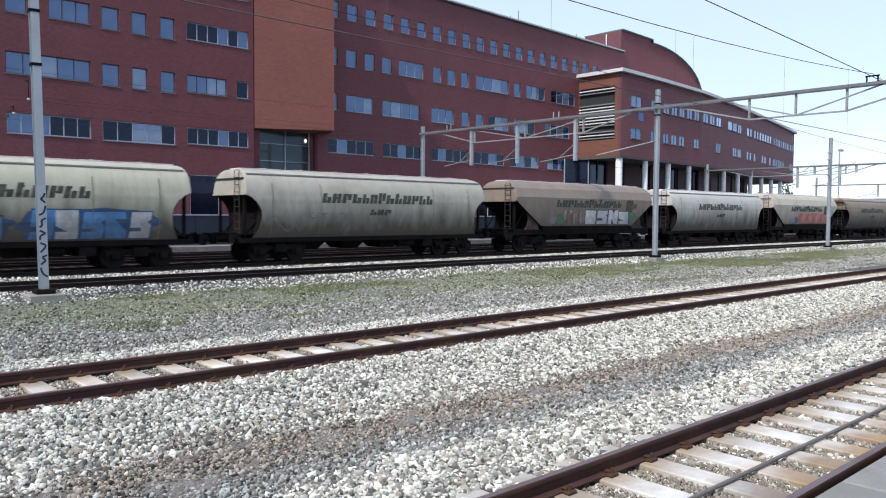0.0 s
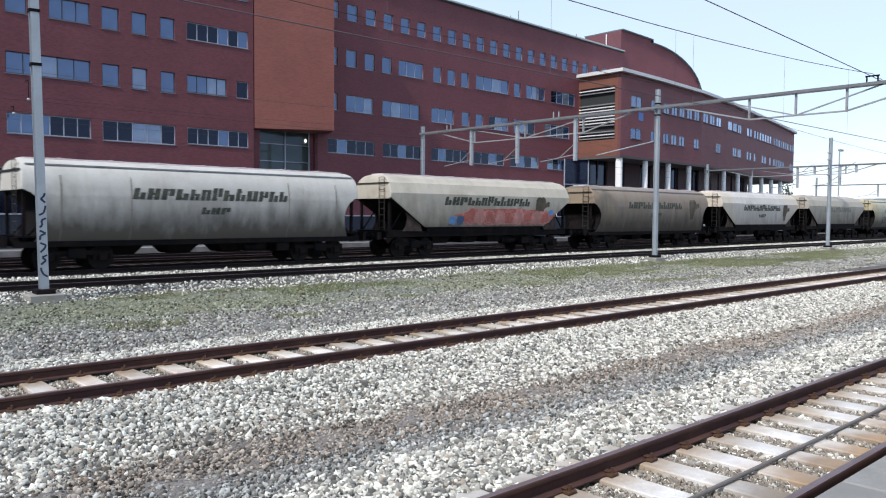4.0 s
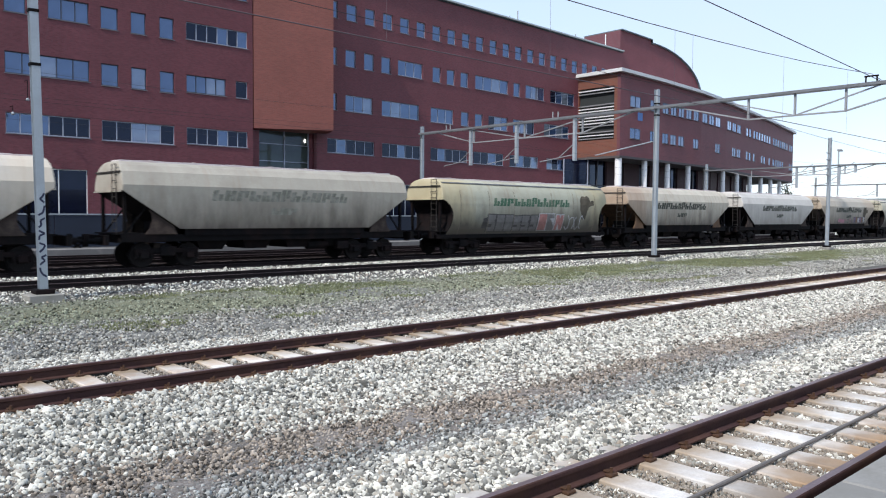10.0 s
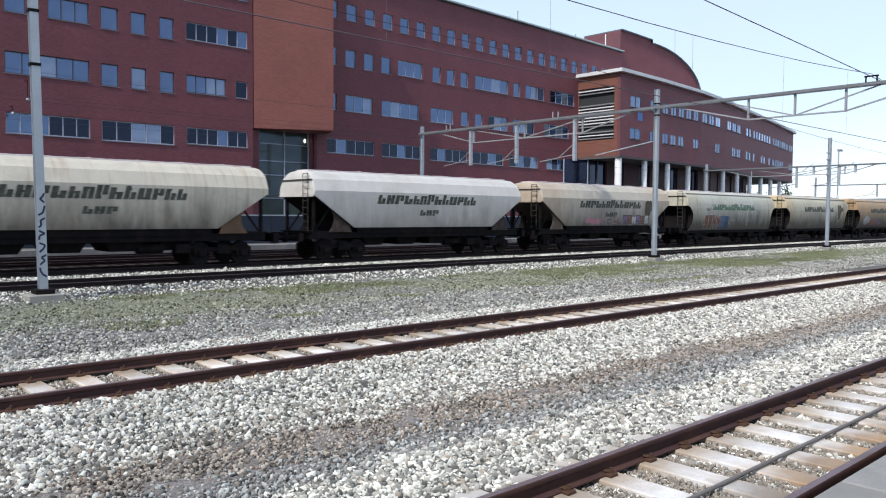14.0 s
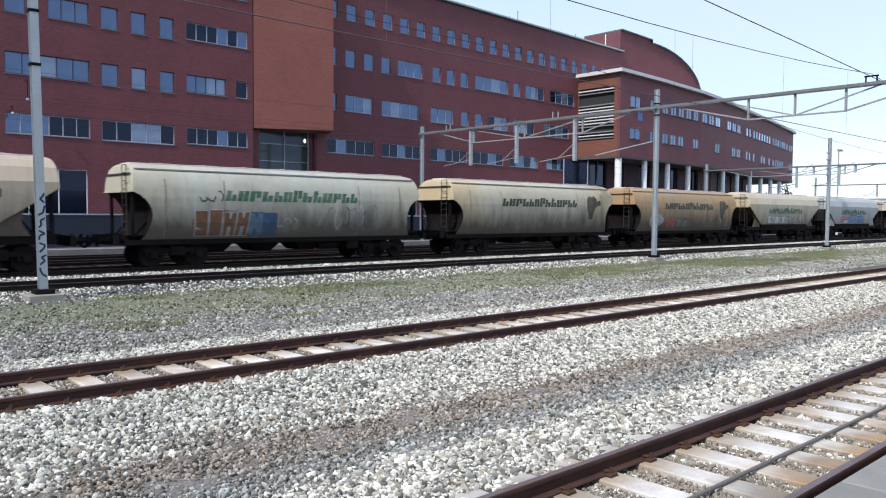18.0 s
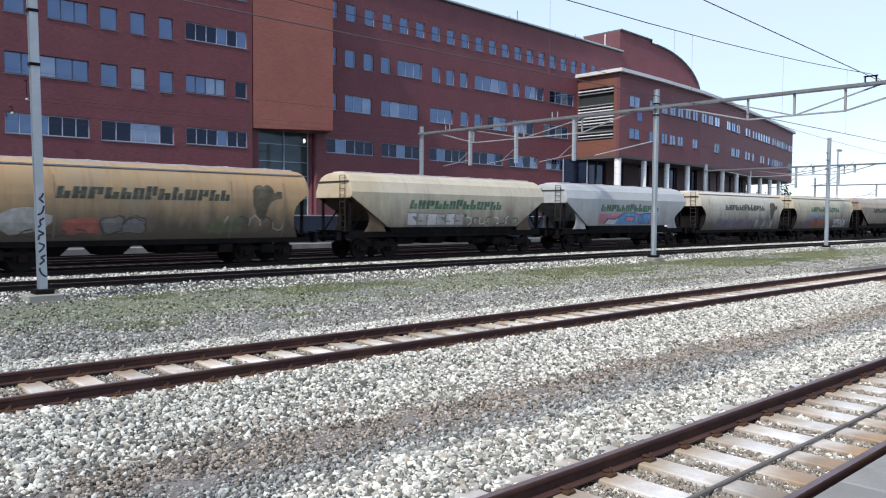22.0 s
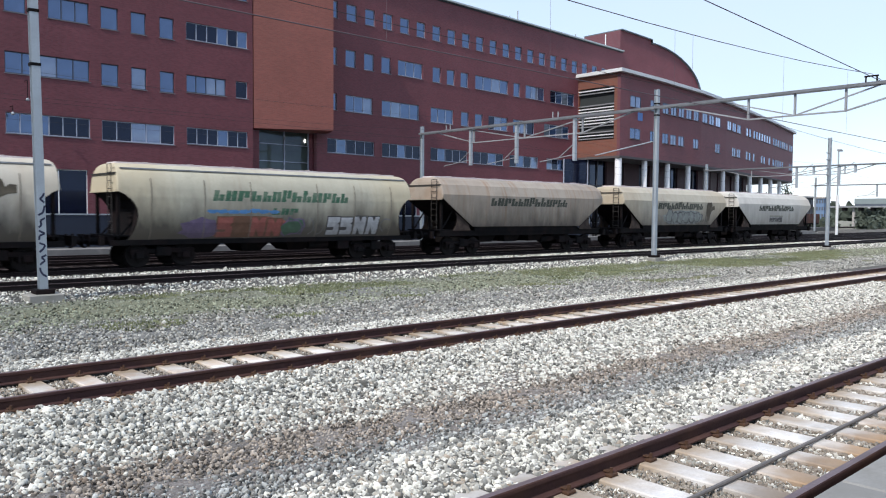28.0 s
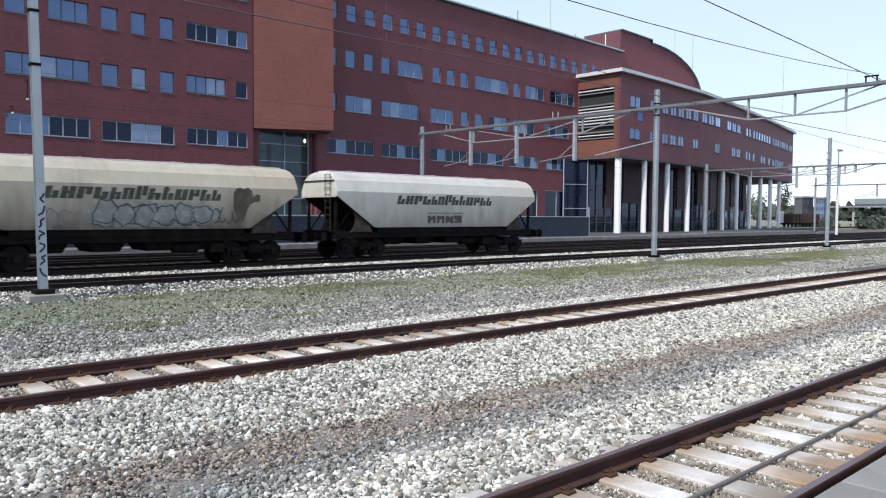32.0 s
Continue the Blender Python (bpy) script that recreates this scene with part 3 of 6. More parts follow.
# ---- platform ----
bm = boxes((-25, 90, -9, 1.12, -0.4, 0.755), (-25, 90, 1.0, 1.33, -0.4, 0.66))
tagged(finish("platform", bm, mat("platform_paving", (0.225, 0.215, 0.20), 0.9, vary=0.15, scale=1.5, fine=40, tint=(0.2, 0.19, 0.18))),
       "grey paved station platform beside the track", "platform", kind="structure")
plat = bpy.data.objects["platform"]
bm = bmesh.new()
box(bm, -0.495, 0.495, 1.125, 1.43, 0.62, 0.76, 0.012)
edge = part("edge_slab", bm, mat("edge_slab_concrete", (0.25, 0.245, 0.225), 0.9, vary=0.22, scale=2, fine=40, tint=(0.18, 0.172, 0.15), tint_scale=3, tint_amount=0.6, per_object=0.08), plat)
edge.location = (-8.5, 0, 0)
for i in range(34):
    e = new("edge_slab", edge.data)
    e.parent = plat
    e.location = (-7.5 + i, 0, 0)

# ---- pavement before the brick building ----
bm = boxes((-80, 75, 41.0, 75, -0.3, 0.25), (75, 108, 43.5, 110, -0.3, 0.25), (108, 145, 53.5, 110, -0.3, 0.25))
tagged(finish("pavement", bm, mat("yard_paving", (0.085, 0.084, 0.08), 0.9, vary=0.2, scale=0.8, fine=30, bump=0.2)), "pale paved strip before the brick building", "pavement", kind="structure")


bm = boxes((-80, 75, 40.1, 40.997, -0.3, 0.254, 0.02), (75, 108, 42.6, 43.497, -0.3, 0.254, 0.02))
tagged(finish("pavement_kerb", bm, mat("kerb_concrete", (0.19, 0.187, 0.18), 0.9, vary=0.12, scale=1, fine=30, tint=(0.35, 0.33, 0.3))), "pale concrete kerb along the paved strip", "kerb", kind="structure")


# ---- brick office building ----
def wall_with_holes(u0, u1, z0, z1, holes, thick=0.35):
    """A wall on the x-z plane, front face at y = 0, with rectangular openings (a, b, lo, hi) that go through it."""
    bm = bmesh.new()
    us = sorted({u0, u1, *[v for h in holes for v in h[:2] if u0 < v < u1]})
    zs = sorted({z0, z1, *[v for h in holes for v in h[2:] if z0 < v < z1]})

    def hole(i, j):
        if not (0 <= i < len(us) - 1 and 0 <= j < len(zs) - 1):
            return True
        u, z = (us[i] + us[i + 1]) / 2, (zs[j] + zs[j + 1]) / 2
        return any(a < u < b and lo < z < hi for a, b, lo, hi in holes)

    cache = {}

    def v(i, j, k):
        key = (i, j, k)
        if key not in cache:
            cache[key] = bm.verts.new((us[i], k * thick, zs[j]))
        return cache[key]

    for i in range(len(us) - 1):
        for j in range(len(zs) - 1):
            if hole(i, j):
                continue
            bm.faces.new((v(i, j, 0), v(i + 1, j, 0), v(i + 1, j + 1, 0), v(i, j + 1, 0)))
            bm.faces.new((v(i, j, 1), v(i, j + 1, 1), v(i + 1, j + 1, 1), v(i + 1, j, 1)))
            if hole(i - 1, j):
                bm.faces.new((v(i, j, 0), v(i, j + 1, 0), v(i, j + 1, 1), v(i, j, 1)))
            if hole(i + 1, j):
                bm.faces.new((v(i + 1, j, 0), v(i + 1, j, 1), v(i + 1, j + 1, 1), v(i + 1, j + 1, 0)))
            if hole(i, j - 1):
                bm.faces.new((v(i, j, 0), v(i, j, 1), v(i + 1, j, 1), v(i + 1, j, 0)))
            if hole(i, j + 1):
                bm.faces.new((v(i, j + 1, 0), v(i + 1, j + 1, 0), v(i + 1, j + 1, 1), v(i, j + 1, 1)))
    return bm


def window(parent, m, w, h, panes, glass, frame_mat, rnd, transom=0.0):
    """A window with its foot at the origin of m; the panes take their glass from the list in turn."""
    t = 0.06
    bm = boxes((0, w, 0.10, 0.17, 0, t), (0, w, 0.10, 0.17, h - t, h), (0, t, 0.10, 0.17, t, h - t), (w - t, w, 0.10, 0.17, t, h - t))
    for i in range(1, panes):
        x = w * i / panes
        box(bm, x - t / 2, x + t / 2, 0.10, 0.17, t, h - t)
    if transom:
        box(bm, t, w - t, 0.103, 0.168, transom - t / 2, transom + t / 2)
    ob = part("window", bm, frame_mat, parent)
    ob.matrix_basis = m
    sill = part("sill", boxes((-0.04, w + 0.04, -0.05, 0.10, -0.05, -0.002)), SILL, ob)
    for i in range(panes):
        a, b = w * i / panes + t * 0.6, w * (i + 1) / panes - t * 0.6
        part("pane", boxes((a, b, 0.128, 0.14, t * 0.9, h - t * 0.9)), glass[i % len(glass)] if len(glass) > 1 else glass[0], ob)
    return ob


office = empty("office_building", pose(28.1, 51.2, 0.25), label="large red brick office building with rows of bluish windows", category="building")
WR = random.Random(5)
SKY, DRK, BLD = GLASS_SKY, GLASS_DARK, GLASS_BLIND
# openings on the left wing: x from, x to, sill, head, panes, glass
LEFT = [(11.9, 16.7, 6.75, 8.0, 6, (SKY, SKY, SKY, DRK, DRK, DRK)), (17.4, 22.2, 6.7, 8.0, 5, (DRK, DRK, BLD, BLD, DRK)), (23.05, 27.7, 6.85, 8.0, 6, (DRK, DRK, DRK, SKY, DRK, DRK)),
        (11.9, 16.7, 10.3, 11.6, 5, (SKY, SKY, BLD, SKY, SKY)), (17.4, 18.5, 10.2, 11.6, 1, (SKY,)), (19.3, 20.3, 10.2, 11.6, 1, (BLD,)), (21.2, 22.2, 10.2, 11.6, 1, (SKY,)),
        (23.05, 26.0, 10.4, 11.6, 4, (SKY, SKY, BLD, BLD)), (26.75, 27.7, 10.4, 11.6, 1, (DRK,)),
        (11.9, 13.1, 13.9, 15.2, 1, (SKY,)), (14.3, 16.7, 13.9, 15.2, 3, (SKY,)), (17.4, 18.5, 13.8, 15.2, 1, (SKY,)), (19.3, 20.3, 13.8, 15.2, 1, (SKY,)), (21.2, 22.2, 13.8, 15.2, 1, (SKY,)),
        (23.05, 27.7, 14.0, 15.2, 6, (DRK, DRK, DRK, SKY, DRK, SKY)),
        (11.9, 16.7, 17.4, 18.8, 4, (SKY,)), (17.4, 22.2, 17.4, 18.8, 4, (SKY,)), (23.05, 27.7, 17.4, 18.8, 5, (SKY,)),
        (11.4, 16.5, 0.9, 4.75, 3, (DRK,)), (18.75, 21.75, 0.9, 4.75, 2, (DRK,)), (23.2, 25.4, 0.9, 4.75, 1, (DRK,))]
RIGHT = [(34.29 + 1.91 * k, 35.34 + 1.91 * k, 17.5, 18.8, 1, (SKY,)) for k in range(21)]
RIGHT += [(34.2, 35.25, 10.3, 11.6, 1, (SKY,))]
RIGHT += [(a, a + 1.05, 13.85, 15.2, 1, (SKY,)) for a in (34.2, 36.1, 38.0, 39.85, 45.8, 47.6, 49.4, 57.0)]
RIGHT += [(41.7, 44.6, 13.9, 15.2, 3, (SKY,)), (51.4, 56.2, 13.9, 15.2, 4, (SKY, SKY, BLD, SKY)), (58.9, 62.0, 13.9, 15.2, 3, (SKY, BLD, SKY)), (63.0, 67.3, 13.9, 15.2, 4, (DRK, SKY, BLD, SKY))]
RIGHT += [(36.1, 38.9, 10.3, 11.6, 3, (SKY, SKY, BLD)), (39.9, 44.2, 10.3, 11.6, 4, (SKY, BLD, SKY, SKY)), (45.6, 48.5, 10.3, 11.6, 3, (SKY,)), (49.5, 50.6, 10.3, 11.6, 1, (SKY,)),
          (51.4, 52.5, 10.3, 11.6, 1, (SKY,)), (53.3, 56.2, 10.3, 11.6, 3, (DRK, BLD, SKY)), (57.0, 60.4, 10.3, 11.6, 3, (SKY, BLD, DRK)), (62.0, 66.4, 10.3, 11.6, 4, (BLD, SKY, BLD, SKY))]
RIGHT += [(34.3, 39.1, 6.9, 8.05, 5, (DRK, SKY, DRK, DRK, DRK)), (39.95, 44.4, 6.9, 8.05, 5, (DRK, DRK, SKY, DRK, DRK)), (45.6, 50.4, 6.9, 8.05, 5, (DRK, SKY, DRK, DRK, DRK)),
          (51.2, 55.6, 6.9, 8.05, 4, (DRK, DRK, SKY, DRK)), (56.5, 61.1, 6.9, 8.05, 4, (DRK, SKY, DRK, BLD)), (62.5, 66.6, 6.9, 8.05, 4, (BLD, DRK, SKY, DRK))]
RIGHT += [(40.0, 44.0, 0.9, 4.65, 3, (DRK,)), (46.0, 50.0, 0.9, 4.65, 3, (DRK,)), (52.0, 56.0, 0.9, 4.65, 3, (DRK,)), (59.7, 61.1, 0.9, 4.7, 1, (DRK,)), (62.3, 66.5, 0.9, 4.7, 2, (DRK,))]
ROOF_Z = 21.1


def facade(parent, origin, turn, u0, u1, z0, z1, wins, name="wall", brick=BRICK, proud=0.0):
    """A wall with windows; origin and turn place the wall's own x axis in the parent's space, wins are in that axis."""
    m = Matrix.Translation(origin) @ Matrix.Rotation(turn, 4, "Z")
    w = part(name, wall_with_holes(u0, u1, z0, z1, [x[:4] for x in wins]), brick, parent)
    w.matrix_basis = m
    for a, b, lo, hi, panes, glass in wins:
        tall = hi - lo > 3
        wide = panes > 2 and glass[0] is DRK
        window(parent, m @ Matrix.Translation((a, -proud, lo)), b - a, hi - lo, panes, glass, WHITE if tall else FRAME if (wide or DRK in glass or a > 0 and parent is office) else FRAME_DARK, WR)


shift = lambda rows, dx, dz, k=1.0: [((a - dx) * k, (b - dx) * k, lo - dz, hi - dz, p, g) for a, b, lo, hi, p, g in rows]
facade(office, (0, 0, 0), 0.0, -34.0, 0.0, 0.0, ROOF_Z - 0.25, shift(LEFT, 28.1, 0.25))
TURN = math.atan(0.045)
facade(office, (33.3 - 28.1, 50.7 - 51.2, 0), TURN, 0.0, 43.4, 0.0, ROOF_Z - 0.25, shift(RIGHT, 33.3, 0.25, 1 / math.cos(TURN)))
# turned bay over the entrance
bm = bmesh.new()
prism(bm, [(0.08, -0.003), (5.2, -2.75), (6.15, -0.55), (6.15, 1.0), (0.08, 1.0)], 8.1, ROOF_Z + 0.3)
# lighter brick again: the sun on the bay is mixed into the colour
part("bay", bm, brick_mat("bay_brick_sunlit", (0.19, 0.063, 0.052), (0.24, 0.08, 0.064), (0.20, 0.10, 0.085), 0), office, "sunlit orange-red brick bay turned out over the entrance")
# glazed entrance below it
bm = boxes((0.7, 5.15, 0.62, 0.66, 0, 8.1))
ent = part("entrance_glazing", bm, GLASS_GREEN, office, "tall dark glazed entrance with grey bars")
for x in (0.75, 2.95, 5.1):
    part("glazing_bar", boxes((x - 0.035, x + 0.035, 0.5, 0.62, 0, 8.1)), FRAME, ent)
for z in (1.0, 3.0, 4.75, 5.8, 7.1):
    part("glazing_bar", boxes((0.8, 5.05, 0.52, 0.618, z - 0.03, z + 0.03)), FRAME, ent)
part("wall", boxes((0.0, 0.7, 0.36, 0.9, 0, 8.09), (5.15, 7.2, 0.1, 0.9, 0, 8.09)), BRICK, office)
lamp_glow = bpy.data.materials.new("lit_entrance_lamp")
lamp_glow.use_nodes = True
lamp_glow.node_tree.nodes["Principled BSDF"].inputs["Emission Color"].default_value = (1.0, 0.97, 0.9, 1)
lamp_glow.node_tree.nodes["Principled BSDF"].inputs["Emission Strength"].default_value = 1.2
bm = bmesh.new()
bmesh.ops.create_uvsphere(bm, u_segments=12, v_segments=8, radius=0.11)
bmesh.ops.scale(bm, vec=(0.9, 0.9, 1.5), verts=bm.verts)
bmesh.ops.translate(bm, vec=(4.75, 0.5, 7.5), verts=bm.verts)
part("entrance_lamp", bm, lamp_glow, office, "lit white oval lamp hanging in the entrance")
# roof edge and roof
cs, sn = math.cos(TURN), math.sin(TURN)
bm = bmesh.new()
prism(bm, [(-34, 0.02), (5.0, 0.02), (5.2, -0.75), (5.2 + 43.6 * cs, -0.72 + 43.6 * sn), (5.2 + 43.6 * cs, 14), (-34, 14)], ROOF_Z - 0.12, ROOF_Z + 0.02)
part("roof", bm, mat("roof_trim", (0.42, 0.47, 0.46), 0.5, vary=0.1, bump=0.05), office, "flat roof with a pale metal edge")
bm = bmesh.new()
prism(bm, [(-34, 0.12), (5.1, 0.12), (5.2, -0.6), (5.2 + 43.6 * cs, -0.57 + 43.6 * sn), (5.2 + 43.6 * cs, 13.6), (-34, 13.6)], ROOF_Z - 0.246, ROOF_Z - 0.124)
part("roof_soffit", bm, mat("dark_soffit_board", (0.04, 0.045, 0.05), 0.7), office, "dark board under the roof edge")
part("wall", boxes((-34, -33.7, 0.36, 14, 0, ROOF_Z - 0.25), (-34, 48.4, 13.7, 14, 0, ROOF_Z - 0.25)), BRICK, office)
for x, h in ((29.8, 0.8), (31.0, 1.5), (40.5, 0.7)):
    part("roof_pipe", rods(0.05, ((x, 2.0, ROOF_Z), (x, 2.0, ROOF_Z + h))), GALV_OLD, office)

# vaulted hall behind
hall = empty("vaulted_hall", pose(76.5, 52.8, 0.25), label="tall red brick hall with a curved metal roof", category="building")
arc = [(0.0, 23.5), (6.5, 23.3)] + [(6.5 + 12.0 * math.sin(a), 17.4 + 5.5 * math.cos(a)) for a in np.linspace(0.0, math.pi / 2, 14)]
bm = bmesh.new()
outline = [(0.0, 0.0)] + arc + [(18.5, 0.0)]
lo = [bm.verts.new((x, 0, z)) for x, z in outline]
hi = [bm.verts.new((x, 5.2, z)) for x, z in outline]
bm.faces.new(lo)
bm.faces.new(hi[::-1])
for i in range(len(outline)):
    bm.faces.new((lo[i], hi[i], hi[(i + 1) % len(outline)], lo[(i + 1) % len(outline)]))
bmesh.ops.recalc_face_normals(bm, faces=bm.faces)
part("wall", bm, BRICK, hall)
bm = bmesh.new()
rims = [[bm.verts.new((x, y, z + dz)) for x, z in arc] for y, dz in ((-0.25, 0.0), (-0.25, 0.11), (5.3, 0.11), (5.3, 0.0))]
for k in range(4):
    for i in range(len(arc) - 1):
        bm.faces.new((rims[k][i], rims[k][i + 1], rims[(k + 1) % 4][i + 1], rims[(k + 1) % 4][i]))
for i in (0, -1):
    bm.faces.new([r[i] for r in rims])
bmesh.ops.recalc_face_normals(bm, faces=bm.faces)
part("roof", bm, mat("vault_roof", (0.10, 0.13, 0.14), 0.5, vary=0.1), hall, "thin dark grey-green metal roof edge")
part("downpipe", rods(0.07, ((-0.09, 2.0, 20.5), (-0.09, 2.0, 23.3))), WHITE, hall)

# curved wing on columns
PLAN = [(68.0, 46.8), (76.6, 47.35), (87.4, 48.4), (97.0, 50.05), (106.6, 52.1), (123.0, 55.6), (140.2, 59.6)]
wing = empty("office_wing", pose(68, 46.8, 0.25), label="curved red brick wing raised on white columns", category="building")
for i, ((xa, ya), (xb, yb)) in enumerate(zip(PLAN, PLAN[1:])):
    ln, turn = math.hypot(xb - xa, yb - ya), math.atan2(yb - ya, xb - xa)
    wins, u = [], 2.0 if i == 0 else 0.5
    while u < ln - 0.9:
        w = (2.2, 1.5, 1.9, 1.9, 1.1, 1.3)[i]
        if i == 0 and u > 2.5:
            w = 1.3
        if u + w > ln - 0.2:
            break
        top = BLD if i < 2 or WR.random() < 0.3 else GLASS_WHITE
        wins.append((u, u + w, 13.4, 14.6, 2 if w > 1.2 else 1, (BLD if WR.random() < 0.25 else top,)))
        if WR.random() < 0.8 or i == 0:
            wins.append((u, u + w, 10.05, 11.2, 2 if w > 1.2 else 1, ((BLD if i < 2 else DRK) if WR.random() < 0.6 else SKY,)))
        u += w + (2.1 if i == 0 else 0.55 if WR.random() < 0.8 else 1.3)
    facade(wing, (xa - 68, ya - 46.8, 0), turn, 0.002, ln - 0.002, 8.15, 16.75, wins, proud=0.1)
m = Matrix.Rotation(-math.pi / 2, 4, "Z")
side = part("wall", wall_with_holes(-5.6, -0.36, 8.15, 16.75, [(-5.4, -0.75, 9.9, 15.5)]), BRICK_SUNLIT, wing, "sunlit orange-red brick end wall")
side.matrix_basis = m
lou = part("louvre_screen", boxes((0.3, 0.36, 0.75, 5.4, 9.9, 15.5)), mat("louvre_dark", (0.03, 0.035, 0.035), 0.6), wing, "dark screen behind white louvre blades")
for k in range(17):
    z = 10.1 + k * 0.32
    if k in (3, 12, 13, 14):
        continue
    s = part("louvre_blade", boxes((-0.02, 0.20, 0.78, 5.38, -0.05, 0.05)), WHITE if k in (1, 5, 6, 7, 8, 9, 10, 16) else GALV_OLD, lou)
    s.location, s.rotation_euler = (0, 0, z), (0, 0, 0)
back = [(x + 3, y + 13) for x, y in reversed(PLAN)]
rel = lambda pts: [(x - 68, y - 46.8) for x, y in pts]
bm = bmesh.new()
prism(bm, rel([(67.5, 46.3), *[(x, y - 0.5) for x, y in PLAN[1:]], (141, 59.4), (142, 73), *back[1:-1], (67.5, 59)]), 16.752, 17.1)
part("roof", bm, mat("cornice_white", (0.62, 0.63, 0.62), 0.5, vary=0.08), wing, "flat roof with a white cornice")
bm = bmesh.new()
prism(bm, rel([(68.01, 46.82), *[(x, y + 0.01) for x, y in PLAN[1:]], *back[:-1], (68.01, 59)]), 7.9, 8.146)
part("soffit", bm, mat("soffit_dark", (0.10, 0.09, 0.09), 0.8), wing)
for k, x in enumerate((68.5, 73.95, 79.4, 84.9, 90.7, 97.3, 104.2, 111.1, 117.7, 124.3, 131.3)):
    y = float(np.interp(x, [a for a, _ in PLAN], [b for _, b in PLAN])) + 0.45
    bm = rods(0.36 if k < 1 else 0.30, ((x - 68, y - 46.8, 0), (x - 68, y - 46.8, 7.9)), seg=20)
    part("column", bm, mat("column_white", (0.84, 0.84, 0.83), 0.5, vary=0.05, bump=0.03), wing, "round white column", smooth=False)
glaz = [(65.4, 52.1), (68.4, 51.2), (87.4, 51.9), (97.0, 52.5), (104.0, 54.6), (117.5, 57.3)]
STEEL_BAR = mat("steel_bar", (0.07, 0.075, 0.085), 0.5, metal=0.2)
# brick for under the wing, about a third as bright as the walls
UNDER_BRICK = brick_mat("dark_red_brick", (0.050, 0.024, 0.028), (0.070, 0.031, 0.035), (0.06, 0.036, 0.04), 0)
bm = bmesh.new()
for (xa, ya), (xb, yb) in zip(glaz, glaz[1:]):
    prism(bm, [(xa - 68, ya - 46.8), (xb - 68, yb - 46.8), (xb - 68, yb - 46.75), (xa - 68, ya - 46.75)], 0, 7.89)
gl = part("ground_floor_glazing", bm, GLASS_DARK, wing, "dark glass wall under the raised wing")
for i, ((xa, ya), (xb, yb)) in enumerate(zip(glaz, glaz[1:])):
    ln, turn = math.hypot(xb - xa, yb - ya), math.atan2(yb - ya, xb - xa)
    at = Matrix.Translation((xa - 68, ya - 46.8, 0)) @ Matrix.Rotation(turn, 4, "Z")
    u = 3.4 if i == 1 else 0.3
    while i and u < ln - 0.4:
        w = min((3.3, 2.2, 4.1, 1.9)[WR.randrange(4)], ln - 0.05 - u)
        z = (0.0, 0.0, 2.7, 3.3)[WR.randrange(4)]
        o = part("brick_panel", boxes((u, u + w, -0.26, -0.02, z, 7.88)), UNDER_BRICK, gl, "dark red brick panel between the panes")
        o.matrix_basis = at
        u += w + (1.6, 2.4, 0.9)[WR.randrange(3)]
    n = int(ln / (1.6 if i < 2 else 2.4))
    for j in range(n + 1):
        o = part("glazing_bar", boxes((ln * j / n - 0.04, ln * j / n + 0.04, -0.14, -0.022, 0, 7.88)), STEEL_BAR if i else FRAME, gl)
        o.matrix_basis = at
    for z in (1.1, 2.6, 5.2):
        o = part("glazing_bar", boxes((0.05, ln - 0.05, -0.12, -0.024, z - 0.035, z + 0.035)), STEEL_BAR if i else FRAME, gl)
        o.matrix_basis = at
part("sign", boxes((3.6, 4.6, -0.02, 0.06, 12.1, 12.95)), mat("blue_sign", (0.05, 0.16, 0.45), 0.4), wing, "small blue sign on the brick wall").rotation_euler = (0, 0, 0.064)

# navy barrier before the building
barrier = empty("barrier_wall", pose(0, 42.4, 0.25), label="dark navy panel barrier with a pale top rail", category="barrier")
NAVY = mat("navy_panel", (0.018, 0.026, 0.045), 0.6, vary=0.25, scale=0.8, bump=0.05)
pm = None
for k in range(26):
    x = -8 + 2.5 * k
    if pm is None:
        o = part("panel", boxes((0.01, 2.49, 0, 0.06, 0, 1.68)), NAVY, barrier)
        pm = o.data
    else:
        o = new("panel", pm)
        o.parent = barrier
    o.location = (x, 0, 0)
part("top_rail", boxes((-8, 57, -0.03, 0.09, 1.682, 1.76)), GALV, barrier)
part("post", boxes((57.0, 57.12, 0, 0.12, 0, 2.6)), GALV, barrier)


# ---- overhead line ----
def h_mast(name, x, y, height, lean, label, plates=()):
    """A rolled H-section mast on a concrete foot."""
    ob = empty(name, pose(x, y, -0.02), label=label, category="catenary mast", group="catenary masts")
    w, t = 0.105, 0.016
    bm = bmesh.new()
    k = t / 2
    prism(bm, [(-w, -w), (w, -w), (w, -w + t), (k, -w + t), (k, w - t), (w, w - t), (w, w), (-w, w), (-w, w - t), (-k, w - t), (-k, -w + t), (-w, -w + t)], 0.0, height)
    col = part("column", bm, GALV, ob)
    col.rotation_euler = (0, radians(lean), 0)
    part("foot", boxes((-0.44, 0.44, -0.36, 0.36, -0.6, -0.1, 0.03)), FOOT, ob, "square concrete foot")
    part("base_plate", boxes((-0.24, 0.24, -0.24, 0.24, -0.098, 0.03, 0.02)), BLACK, ob)
    for z in plates:
        b = part("clamp_band", boxes((-w - 0.015, w + 0.015, -w - 0.015, -w - 0.001, z - 0.04, z + 0.04), (-w - 0.03, -w - 0.004, -w, w, z - 0.04, z + 0.04)), BLACK, ob)
        b.rotation_euler = (0, radians(lean), 0)
    return ob


mast = h_mast("catenary_mast", 6.03, 22.4, 9.4, -1.05, "pale grey steel mast with scrawled paint low down", (5.98, 7.38))
